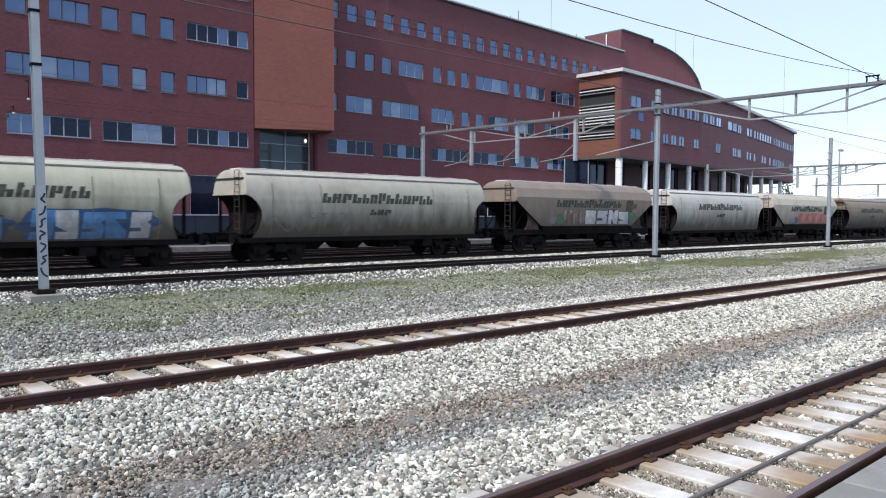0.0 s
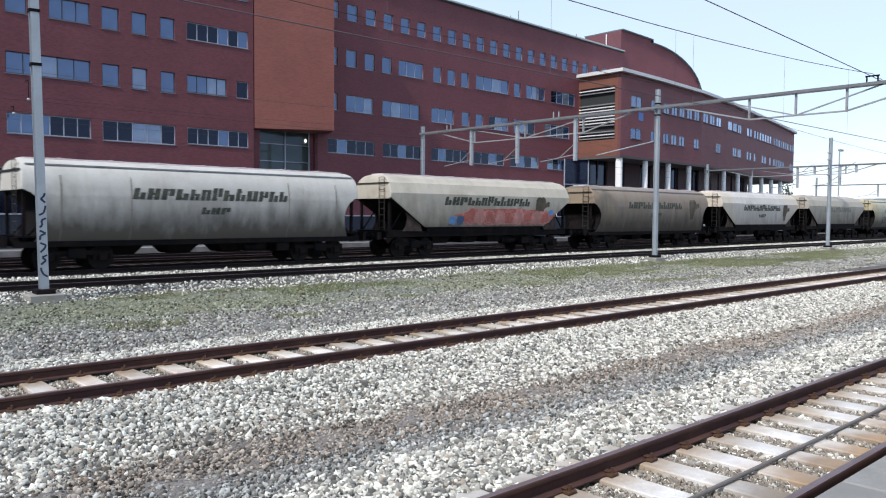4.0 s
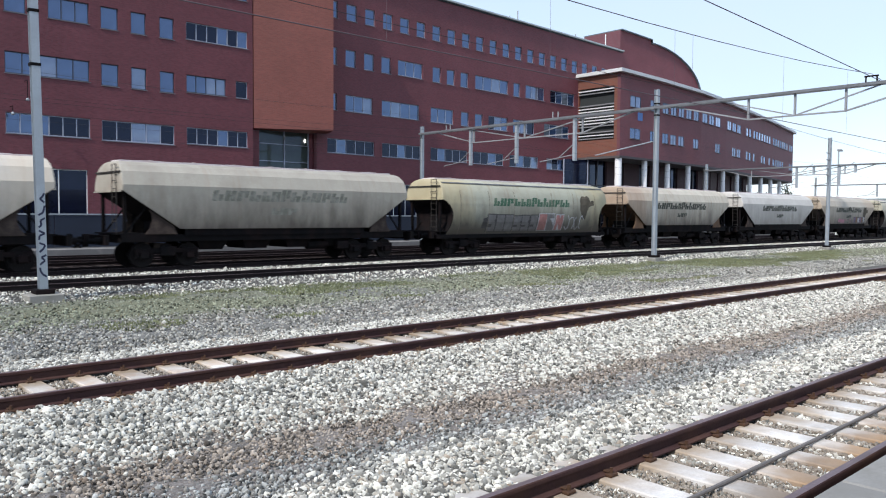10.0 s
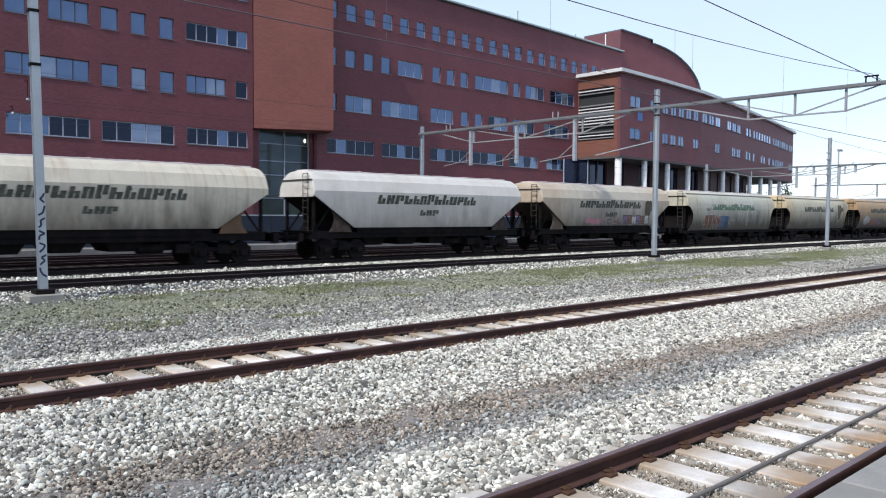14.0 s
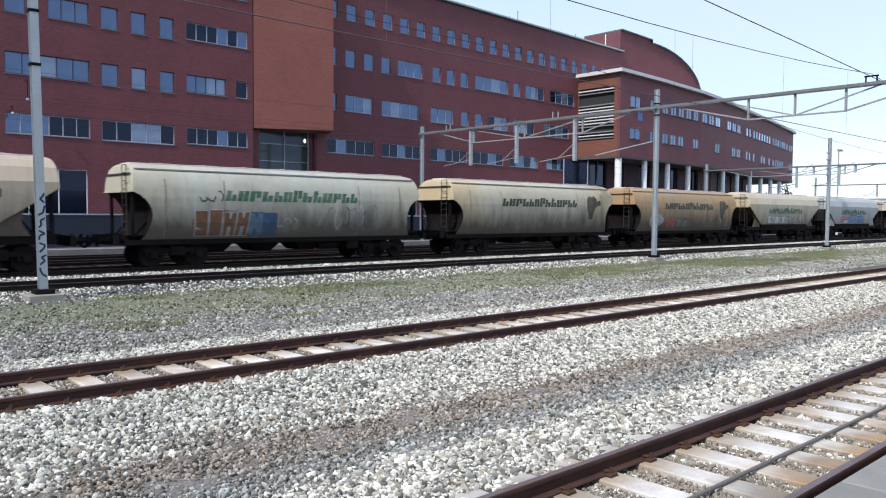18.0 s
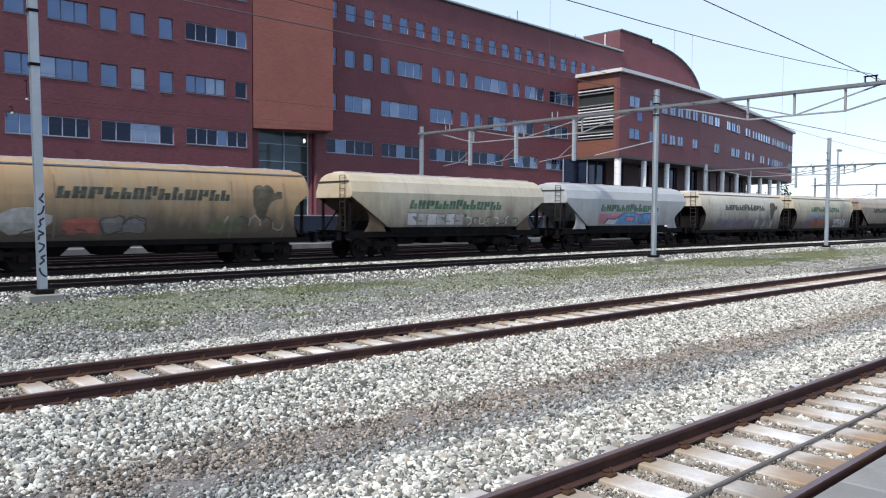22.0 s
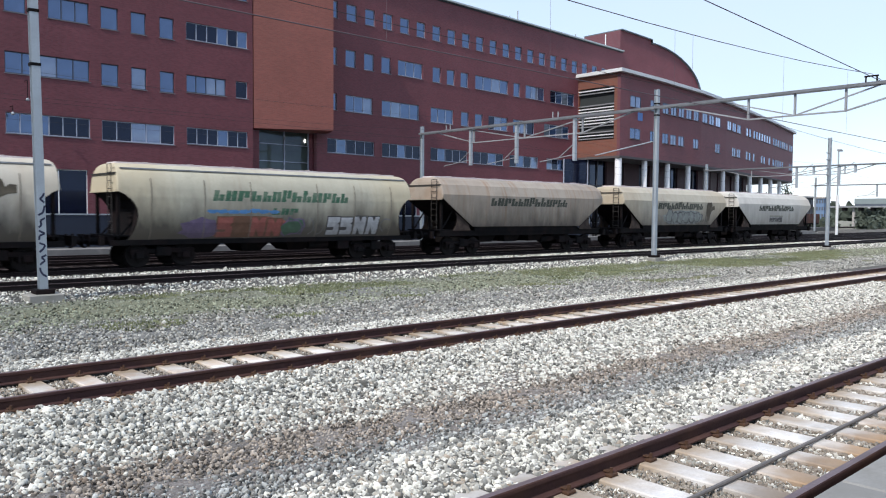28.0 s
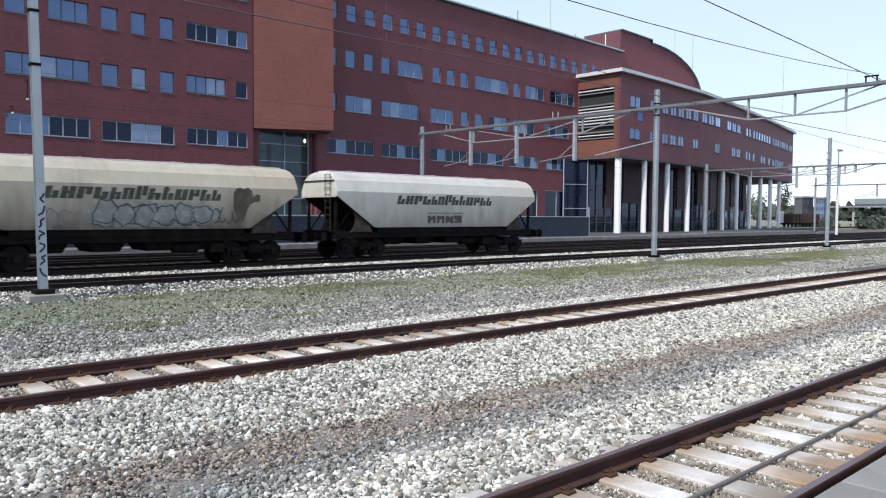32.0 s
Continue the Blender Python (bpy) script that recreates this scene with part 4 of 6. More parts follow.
# scrawl low on the mast, as plain strokes
SCRAWL = mat("dark_spray", (0.02, 0.025, 0.06), 0.6)
SR = random.Random(4)
for k in range(7):
    z = 0.36 + k * 0.33
    bm = bmesh.new()
    pts = [(SR.uniform(-0.085, 0.085), z + 0.25 * j / 3 + SR.uniform(-0.03, 0.03)) for j in range(4)]
    pts[0], pts[3] = (-0.08 * SR.choice((-1, 1)), z), (0.08 * SR.choice((-1, 1)), z + 0.25)
    for (xa, za), (xb, zb) in zip(pts, pts[1:]):
        bar(bm, (xa, -0.1075, za), (xb, -0.1075, zb), 0.004, 0.05)
    part("scrawl", bm, SCRAWL, mast).rotation_euler = (0, radians(-1.05), 0)
h_mast("catenary_mast", 35.85, 22.4, 8.75, 0.15, "grey steel mast carrying the cross beam", (7.4, 8.0))
mast3 = h_mast("catenary_mast", 58.9, 22.4, 7.9, 0.5, "grey steel mast standing alone on a concrete foot")
for k, z in enumerate((5.1, 5.6, 6.2, 6.7)):
    part("bracket", rods(0.035, ((-0.14, -0.1, z), (-0.75, -0.1, z + 0.05))), GALV_OLD, mast3)
h_mast("catenary_mast", 35.85, 41.2, 8.3, 0.0, "grey steel mast behind the freight tracks")


def gantry(x, z, y0, y1, bays, drops, label):
    """A cross beam from y0 to y1 at height z with braced bays (a, b, depth) and posts that hang to a low end."""
    ob = empty("overhead_gantry", pose(x, y1, z), label=label, category="gantry", group="overhead gantries")
    f = lambda y, dz=0.0: (0, y - y1, dz)
    bm = bmesh.new()
    for dx in (-0.16, 0.16):
        bar(bm, (dx, y0 - y1, 0), (dx, 0, 0), 0.10, 0.13)
    part("beam", bm, BEAM, ob)
    bm = bmesh.new()
    k = y0
    while k < y1:
        box(bm, -0.11, 0.11, k - y1, k - y1 + 0.06, -0.03, 0.03)
        k += 1.2
    part("batten", bm, BEAM, ob)
    for a, b, e0, e1, depth in bays:
        bm = bmesh.new()
        bar(bm, f(e0), f(a, -depth), 0.07, 0.07)
        bar(bm, f(a, -depth), f(b, -depth), 0.07, 0.07)
        bar(bm, f(b, -depth), f(e1), 0.07, 0.07)
        for y in (a, b, (a + b) / 2):
            bar(bm, f(y, -0.07), f(y, -depth), 0.09, 0.09)
        bar(bm, f((a + b) / 2, -depth), f((a + e0) / 2 + (b - a) * 0.15, -0.05), 0.06, 0.06)
        bar(bm, f((a + b) / 2, -depth), f((b + e1) / 2 - (b - a) * 0.15, -0.05), 0.06, 0.06)
        part("truss", bm, GALV_OLD, ob)
    for y, low in drops:
        d = part("hanging_post", boxes((-0.09, 0.09, y - y1 - 0.09, y - y1 + 0.09, low - z, 0.0)), GALV, ob)
        bm = rods(0.03, ((0, y - y1 + 0.09, low - z + 0.35), (0, y - y1 + 2.6, low - z + 0.05)), ((0, y - y1 + 0.09, low - z + 0.95), (0, y - y1 + 1.2, low - z + 0.2)))
        part("registration_arm", bm, GALV_OLD, d)
    return ob


g1 = gantry(35.85, 7.77, 0.8, 41.35, [(36.0, 27.2, 39.8, 23.6, 0.95), (17.4, 13.0, 21.6, 8.8, 1.05)], [(36.3, 5.35), (32.25, 5.3), (27.75, 5.25), (3.6, 5.4)],
            "grey steel cross beam with trussed bays over all tracks")
bm = rods(0.035, ((0, 12.0 - 41.35 - 0.22, 0.05), (0, 12.0 - 41.35 - 0.22, 0.34)), ((0, 12.0 - 41.35 + 0.22, 0.05), (0, 12.0 - 41.35 + 0.22, 0.34)),
          ((0, 12.0 - 41.35 - 0.28, 0.34), (0, 12.0 - 41.35 + 0.28, 0.34)))
part("insulator_yoke", bm, BLACK, g1)
bm = bmesh.new()
for y in (38.7, 38.3, 29.4, 29.0):
    rod(bm, (0, y - 41.35, 0.05), (0, y - 41.35, 0.42), 0.04)
part("insulator", bm, GALV_OLD, g1)
part("registration_arm", rods(0.035, ((0, 22.6 - 41.35, -1.75), (0, 26.3 - 41.35, -2.3))), GALV, g1)
gantry(75.8, 6.92, 1.0, 41.3, [(36.3, 27.4, 39.6, 24.6, 0.8)], [(31.8, 4.9), (30.2, 6.2), (27.9, 5.0), (26.5, 6.2)], "distant grey cross beam over the yard tracks")
h_mast("catenary_mast", 75.8, 41.2, 7.6, 0.0, "distant grey steel gantry mast")
h_mast("catenary_mast", 75.8, 22.4, 7.2, 0.0, "distant grey steel gantry mast")
gantry(117, 6.7, 10, 46.5, [], [(38, 5.0), (33, 5.6), (27, 5.2)], "far grey cross beam over the yard tracks")
h_mast("catenary_mast", 117, 46.3, 7.9, 0.0, "far dark steel gantry mast")
h_mast("catenary_mast", 117, 22.0, 7.0, 0.0, "far grey steel gantry mast")


def wire(name, pts, r, label, segs=14, coat=None):
    """A wire hung between points; each span sags by its last number."""
    cu = bpy.data.curves.new(name, "CURVE")
    cu.dimensions, cu.bevel_depth, cu.bevel_resolution = "3D", r, 1
    row = []
    for (a, b) in zip(pts, pts[1:]):
        for i in range(segs + (b is pts[-1])):
            t = i / segs
            row.append((a[0] + (b[0] - a[0]) * t, a[1] + (b[1] - a[1]) * t, a[2] + (b[2] - a[2]) * t - 4 * a[3] * t * (1 - t)))
    sp = cu.splines.new("POLY")
    sp.points.add(len(row) - 1)
    for p, c in zip(sp.points, row):
        p.co = (*c, 1)
    cu.materials.append(coat or WIRE)
    return tagged(new(name, cu), label, "cable", group="overhead wires")


wire("feeder_wire", [(-30, 12, 10.53, 0.0), (35.85, 12, 8.08, 0.35), (75.8, 12, 7.35, 0.3), (117, 12, 7.1, 0.3)], 0.016, "thick overhead feeder wire on the beam's insulators")
wire("feeder_wire", [(-30, 22.4, 9.4, 0.3), (6.0, 22.4, 9.2, 0.04), (35.85, 22.4, 9.0, 0.3), (75.8, 22.4, 7.3, 0.3)], 0.012, "dark feeder wire along the mast tops", 14, WIRE_DARK)
for y, hi, sag, low, r in ((12.0, 8.2, 0.87, 5.47, 0.012), (3.12, 7.5, 1.1, 5.3, 0.010), (24.7, 7.0, 0.9, 5.3, 0.005), (29.9, 7.0, 0.9, 5.3, 0.005), (34.5, 7.0, 0.9, 5.3, 0.005)):
    wire("messenger_wire", [(-12, y, hi, sag), (35.85, y, hi, sag * 0.8), (75.8, y, 6.9, sag * 0.6), (117, y, 6.6, 0.4)], r, "thin sagging wire that carries the contact wire", 14, WIRE if y < 20 else WIRE_DARK)
    wire("contact_wire", [(-12, y, low, 0.0), (117, y, low - 0.05, 0.0)], r, "thin straight contact wire over the track", 4, WIRE if y < 20 else WIRE_DARK)
    if y < 20:
        bm = bmesh.new()
        for x in (-6.0, 0.0, 5.0, 9.5, 14.5, 20.1, 21.1, 27.3, 33.2, 41.0, 47.0, 53.0, 59.0, 65.0, 71.0):
            t = (x + 12) / 47.85
            if t > 1:
                t2 = (x - 35.85) / 39.95
                if t2 > 1:
                    break
                z = hi + (6.9 - hi) * t2 - 4 * sag * 0.8 * t2 * (1 - t2)
            else:
                z = hi - 4 * sag * t * (1 - t)
            rod(bm, (x, y, low), (x, y, z), 0.0035, 5)
        tagged(finish("dropper_wire", bm, WIRE), "thin upright wires between two overhead wires", "cable", group="overhead wires")

# ---- distance ----
lampost = empty("street_lamp", pose(99.9, 36.9, -0.3), label="tall slim yard lamp on a pale pole", category="lamp post")
part("pole", rods(0.09, ((0, 0, 0), (0, 0, 10.6))), GALV, lampost)
part("pole_base", rods(0.17, ((0, 0, 0), (0, 0, 5.1))), WHITE, lampost)
part("lamp_head", boxes((-0.1, 0.9, -0.15, 0.15, 10.5, 10.72)), GALV_OLD, lampost)


def far_house(x, y, w, d, h, wall, label, floors, cols, roof=None):
    ob = empty("distant_building", pose(x, y, -0.3), label=label, category="building", group="distant buildings")
    part("wall", boxes((0, w, 0, d, 0, h)), wall, ob)
    part("roof", boxes((-0.3, w + 0.3, -0.3, d + 0.3, h, h + 0.4)), roof or CONCRETE, ob)
    if floors:
        bm0 = boxes((0, 0.06, 0, d / cols * 0.6, 0, h / floors * 0.5))
        first = None
        for i in range(floors):
            for j in range(cols):
                if first is None:
                    o = part("window", bm0, FAR_GLASS, ob)
                    first = o.data
                else:
                    o = new("window", first)
                    o.parent = ob
                o.location = (-0.055, d * (j + 0.2) / cols, h * (i + 0.3) / floors)
        first2 = None
        for i in range(floors):
            for j in range(cols):
                if first2 is None:
                    o = part("window", boxes((0, w / cols * 0.6, 0, 0.06, 0, h / floors * 0.5)), FAR_GLASS, ob)
                    first2 = o.data
                else:
                    o = new("window", first2)
                    o.parent = ob
                o.location = (w * (j + 0.2) / cols, -0.055, h * (i + 0.3) / floors)
    return ob


FAR_GLASS = mat("far_window_glass", (0.10, 0.115, 0.14), 0.3, vary=0.1, bump=0)
HAZE_GREY = mat("far_grey_wall", (0.22, 0.22, 0.23), 0.9, vary=0.12, scale=0.3)
HAZE_BLUE = mat("far_blue_wall", (0.16, 0.24, 0.36), 0.8, vary=0.12, scale=0.3)
HAZE_BROWN = mat("far_brown_wall", (0.13, 0.105, 0.105), 0.9, vary=0.15, scale=0.3)
far_house(201.6, 83, 7, 2, 7.4, mat("far_dull_wall", (0.115, 0.11, 0.11), 0.9, vary=0.12, scale=0.3), "distant grey-brown block behind the yard", 3, 3)
far_house(205.1, 79, 3.5, 2, 7.2, HAZE_BLUE, "distant blue-grey office block", 4, 3)
far_house(330, 96, 120, 14, 6.0, HAZE_BROWN, "long low distant station roof", 1, 14, WHITE)
far_house(420, 118, 60, 14, 9.0, HAZE_GREY, "far grey hall at the end of the yard", 2, 8)
far_house(190, 100, 16, 5, 8, HAZE_BROWN, "distant dull building seen under the wing", 3, 4)


def tree(x, y, h, spread, seed, label, leaf=("foliage", (0.066, 0.082, 0.058))):
    rnd = random.Random(seed)
    ob = empty("tree", pose(x, y, -0.35), label=label, category="tree", group="distant trees")
    bm = bmesh.new()
    rod(bm, (0, 0, 0), (0.1, 0, h * 0.55), 0.028 * h, 8, 0.012 * h)
    for k in range(6):
        a = k * 1.1 + rnd.random()
        rod(bm, (0.05, 0, h * (0.3 + 0.05 * k)), (math.cos(a) * spread * 0.6, math.sin(a) * spread * 0.6, h * (0.55 + 0.06 * k)), 0.009 * h, 6, 0.003 * h)
    part("trunk", bm, mat("bark", (0.10, 0.075, 0.055), 0.95, vary=0.3, bump=0.5), ob)
    bm = bmesh.new()
    for k in range(420):
        u = rnd.gauss(0, 0.42), rnd.gauss(0, 0.42), rnd.gauss(0, 0.32)
        c = Vector((u[0] * spread, u[1] * spread, h * 0.66 + u[2] * h * 0.5))
        if c.z < h * 0.25:
            continue
        s = rnd.uniform(0.25, 0.6) * spread * 0.2
        q = Euler((rnd.uniform(0, 6), rnd.uniform(0, 6), rnd.uniform(0, 6))).to_matrix()
        vs = [bm.verts.new(c + q @ Vector(v) * s) for v in ((-1, -0.6, 0), (0.2, -1, 0.3), (1, 0.1, 0), (0.3, 0.9, -0.3), (-0.8, 0.6, 0.2))]
        bm.faces.new(vs)
    part("crown", bm, mat(*leaf, 0.8, vary=0.4, scale=0.6, fine=5, bump=0), ob)
    return ob


TR = random.Random(8)
for k in range(13):
    tree(230 + k * 22 + TR.uniform(-5, 5), 70 + k * 5.5 + TR.uniform(-4, 4), TR.uniform(5, 8), TR.uniform(3.5, 5.5), 40 + k, "distant green tree along the yard")
for k in range(3):
    tree(161 + k * 11, 80 + k * 3, TR.uniform(6, 9), TR.uniform(2.4, 3.2), 70 + k, "distant thin pale green tree seen under the wing", ("young_foliage", (0.17, 0.19, 0.13)))
bm = bmesh.new()
for k in range(900):
    x, y = TR.uniform(500, 900), TR.uniform(150, 300)
    c = Vector((x, y, TR.uniform(0, 9)))
    s = TR.uniform(2, 5)
    q = Euler((TR.uniform(0, 6), TR.uniform(0, 6), TR.uniform(0, 6))).to_matrix()
    bm.faces.new([bm.verts.new(c + q @ Vector(v) * s) for v in ((-1, -0.6, 0), (0.2, -1, 0.3), (1, 0.1, 0), (0.3, 0.9, -0.3), (-0.8, 0.6, 0.2))])
tagged(finish("far_wood", bm, MATS["foliage"]), "dark green line of far trees", "trees", kind="stuff")

# parked brown wagon on the far siding
bw = empty("parked_wagon", pose(152.6, 66.0, 0.0), label="rusty brown open wagon parked on a siding", category="wagon")
BROWN = mat("rust_brown_paint", (0.07, 0.032, 0.026), 0.85, vary=0.3, scale=1.5, tint=(0.14, 0.06, 0.03))
part("body", boxes((0, 13.2, -1.3, 1.3, 0.9, 2.75, 0.05)), BROWN, bw)
for k in range(9):
    part("rib", boxes((0.3 + k * 1.55, 0.45 + k * 1.55, -1.38, -1.302, 0.92, 2.7)), BROWN, bw)
part("frame", boxes((-0.4, 13.6, -1.1, 1.1, 0.6, 0.898)), BLACK, bw)
part("end_board", boxes((-0.6, -0.003, 0.3, 1.25, 0.9, 3.2)), WHITE, bw, "pale board at the wagon's end")
for x in (1.3, 3.1, 10.1, 11.9):
    for y in (-0.8, 0.66):
        part("wheel", rods(0.45, ((x, y, 0.45), (x, y + 0.14, 0.45)), seg=16), BLACK, bw)


# hedges, canopy and rail vehicles far along the yard
def hedge(x0, x1, y0, y1, h, count, seed, label):
    rnd = random.Random(seed)
    bm = bmesh.new()
    for _ in range(count):
        t = rnd.random()
        c = Vector((x0 + (x1 - x0) * t, y0 + (y1 - y0) * t + rnd.gauss(0, 1.0), abs(rnd.gauss(0, h * 0.5)) - 0.2))
        s = rnd.uniform(0.25, 0.6)
        q = Euler((rnd.uniform(0, 6), rnd.uniform(0, 6), rnd.uniform(0, 6))).to_matrix()
        bm.faces.new([bm.verts.new(c + q @ Vector(v) * s) for v in ((-1, -0.6, 0), (0.2, -1, 0.3), (1, 0.1, 0), (0.3, 0.9, -0.3), (-0.8, 0.6, 0.2))])
    return tagged(finish("hedge", bm, MATS["foliage"]), label, "hedge", kind="stuff")


hedge(165, 300, 56, 84, 2.2, 2600, 5, "green scrub along the far yard")
hedge(168, 200, 68.5, 76, 1.4, 700, 6, "low green scrub beyond the brick wing")
bridge = empty("footbridge", pose(220, 40, -0.3), label="pale covered footbridge over the far end of the yard", category="bridge")
part("deck", boxes((0, 3, -12, 44.5, 5.05, 5.45)), GALV_OLD, bridge, "thin white deck edge")
part("cabin", boxes((0.3, 2.7, -12, 37.0, 5.96, 7.4)), mat("pale_teal_cladding", (0.22, 0.26, 0.255), 0.6, vary=0.15, scale=0.4), bridge, "pale greenish cladding")
part("window_band", boxes((0.4, 2.6, -12, 36.9, 5.452, 5.958)), FAR_GLASS, bridge)
for y in (-8, 0, 8, 16, 24, 32.7, 35.7, 39.8):
    part("bracket", boxes((0.2, 2.8, y - 0.3, y + 0.3, 4.2, 5.048)), BLACK, bridge)
for y in (-8, 8, 24, 37.5):
    part("pier", boxes((1.2, 1.8, y - 0.3, y + 0.3, 0, 5.048)), CONCRETE, bridge)
tree(207, 90, 11, 2.4, 91, "distant slim tree beyond the brick wing")

for x, z, top in ((12.95, 8.75, 9.9), (12.15, 7.85, 8.3)):
    wl = empty("wall_lamp", pose(x, 50.6, z), label="small white lamp hung before the brick wall", category="lamp")
    bm = bmesh.new()
    bmesh.ops.create_uvsphere(bm, u_segments=10, v_segments=8, radius=0.1)
    part("globe", bm, GALV, wl)
    part("rod", rods(0.02, ((0, 0, 0.09), (0, 0, top - z)), ((0, 0, top - z), (0, 0.6, top - z))), BLACK, wl)


# ---- freight train ----
TRAIN_Y = 29.9
LENGTH = {"p": 15.7, "r": 16.1}
BODY = {"p": 13.5, "r": 13.9}


def half_width(kind, z):
    if kind == "p":
        return float(np.interp(z, [1.46, 3.1, 3.6, 3.85, 3.95, 4.0], [1.36, 1.46, 1.26, 0.98, 0.76, 0.5]))
    return float(np.interp(z, [1.0, 1.3, 1.7, 2.2, 2.7, 3.08, 3.4, 3.63, 3.78, 3.87, 3.92], [1.12, 1.27, 1.39, 1.46, 1.47, 1.43, 1.33, 1.18, 1.0, 0.80, 0.55]))


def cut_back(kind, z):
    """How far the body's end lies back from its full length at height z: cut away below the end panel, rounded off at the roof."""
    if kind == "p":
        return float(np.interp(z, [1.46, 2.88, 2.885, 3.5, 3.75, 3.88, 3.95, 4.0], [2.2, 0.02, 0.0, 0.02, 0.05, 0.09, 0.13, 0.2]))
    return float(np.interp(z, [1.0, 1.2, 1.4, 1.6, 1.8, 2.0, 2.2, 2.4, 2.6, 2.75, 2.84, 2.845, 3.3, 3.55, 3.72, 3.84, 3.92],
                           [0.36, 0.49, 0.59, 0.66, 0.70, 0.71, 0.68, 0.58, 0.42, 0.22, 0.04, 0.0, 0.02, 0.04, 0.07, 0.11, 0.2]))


def body_mesh(kind):
    """A shell built up in level rings, its upright corners a little rounded."""
    L = BODY[kind] / 2
    levels = [1.46, 2.0, 2.5, 2.88, 2.885, 3.1, 3.35, 3.6, 3.75, 3.85, 3.95, 4.0] if kind == "p" else \
        [1.0, 1.1, 1.2, 1.3, 1.4, 1.5, 1.6, 1.8, 1.95, 2.0, 2.2, 2.4, 2.45, 2.6, 2.7, 2.75, 2.84, 2.845, 2.95, 3.08, 3.24, 3.4, 3.52, 3.63, 3.71, 3.78, 3.87, 3.92]
    bm = bmesh.new()
    rings = []
    r = 0.05
    for z in levels:
        x, y = L - cut_back(kind, z), half_width(kind, z)
        plan = [(x - r, -y), (x - r * 0.3, -y + r * 0.3), (x, -y + r), (x, y - r), (x - r * 0.3, y - r * 0.3), (x - r, y)]
        plan += [(-a, b) for a, b in reversed(plan)]
        rings.append([bm.verts.new((a, b, z)) for a, b in plan])
    n = len(rings[0])
    for lo, hi in zip(rings, rings[1:]):
        for k in range(n):
            bm.faces.new((lo[k], lo[(k + 1) % n], hi[(k + 1) % n], hi[k]))
    bm.faces.new(rings[0][::-1])
    bm.faces.new(rings[-1])
    bmesh.ops.recalc_face_normals(bm, faces=bm.faces)
    bm.normal_update()
    for ed in bm.edges:
        if len(ed.link_faces) == 2 and ed.calc_face_angle(0) > 0.3:
            ed.smooth = False
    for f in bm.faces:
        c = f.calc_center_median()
        # the sloping sheets and bulkheads under the ends, shade put in as near-black
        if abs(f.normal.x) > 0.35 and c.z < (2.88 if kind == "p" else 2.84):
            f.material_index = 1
    return bm


def decal(kind, polys, cuts, lift):
    """Flat outlines in (x, z) laid on the wagon's near side, lift metres proud of it."""
    bm = bmesh.new()
    for poly in polys:
        try:
            bm.faces.new([bm.verts.new((x, 0, z)) for x, z in poly])
        except ValueError:
            pass
    bmesh.ops.triangulate(bm, faces=bm.faces)
    for z in cuts:
        bmesh.ops.bisect_plane(bm, geom=bm.verts[:] + bm.edges[:] + bm.faces[:], plane_co=(0, 0, z), plane_no=(0, 0, 1))
    for v in bm.verts:
        v.co.y = -half_width(kind, v.co.z) - lift
    for f in bm.faces:
        f.normal_update()
        if f.normal.y > 0:
            f.normal_flip()
    return bm


CUTS_R = [1.15, 1.3, 1.5, 1.7, 1.95, 2.2, 2.45, 2.7, 2.9, 3.08, 3.24]
CUTS = {"p": [3.1], "r": CUTS_R}


def name_bars(x0, z0, w, h, n, slant=0.24):
    """A company's wide slanted name as plain marks: in each place a tall bar and a shorter one beside it."""
    out = []
    wide = [1.0, 1.05, 1.1, 1.12, 0.86, 0.9, 0.94, 1.05, 0.94, 1.1, 0.92, 0.94, 0.86][:n]
    scale, at = w / sum(wide), x0
    for i in range(n):
        pitch = wide[i] * scale
        a, g = at + pitch * 0.05, pitch * 0.88
        at += pitch
        zt = z0 + h * (1.18 if i in (6, 8) else 1.0)
        lo, hi = ((z0, z0 + 0.62 * h), (z0 + 0.36 * h, zt), (z0, zt))[(i * 2 + i // 4) % 3]
        marks = [[(a, z0), (a + 0.46 * g, z0), (a + 0.46 * g, zt), (a, zt)], [(a + 0.55 * g, lo), (a + g, lo), (a + g, hi), (a + 0.55 * g, hi)]]
        k = z0 + (0.05, 0.42, 0.8)[i % 3] * h
        marks.append([(a + 0.46 * g, k), (a + 0.55 * g, k), (a + 0.55 * g, k + 0.18 * h), (a + 0.46 * g, k + 0.18 * h)])
        out.append([[(x + (z - z0) * slant, z) for x, z in m] for m in marks])
    return out


def blob(rnd, cx, cz, w, h, wob=0.24, n=16):
    pts = []
    for i in range(n):
        a = 2 * math.pi * i / n
        c, s = math.cos(a), math.sin(a)
        k = 1 / max(abs(c) ** 3 + abs(s) ** 3, 0.4) ** (1 / 3)
        r = 1 + rnd.uniform(-wob, wob)
        pts.append((cx + c * k * w / 2 * r + 0.08 * s * h, cz + s * k * h / 2 * r))
    return pts


def spray(name, colour):
    return mat("spray_" + name, colour, 0.6, vary=0.2, scale=5, fine=25, bump=0, tint=tuple(min(1, c * 1.5 + 0.03) for c in colour), tint_scale=3, tint_amount=0.6, grime_shade=0.55)


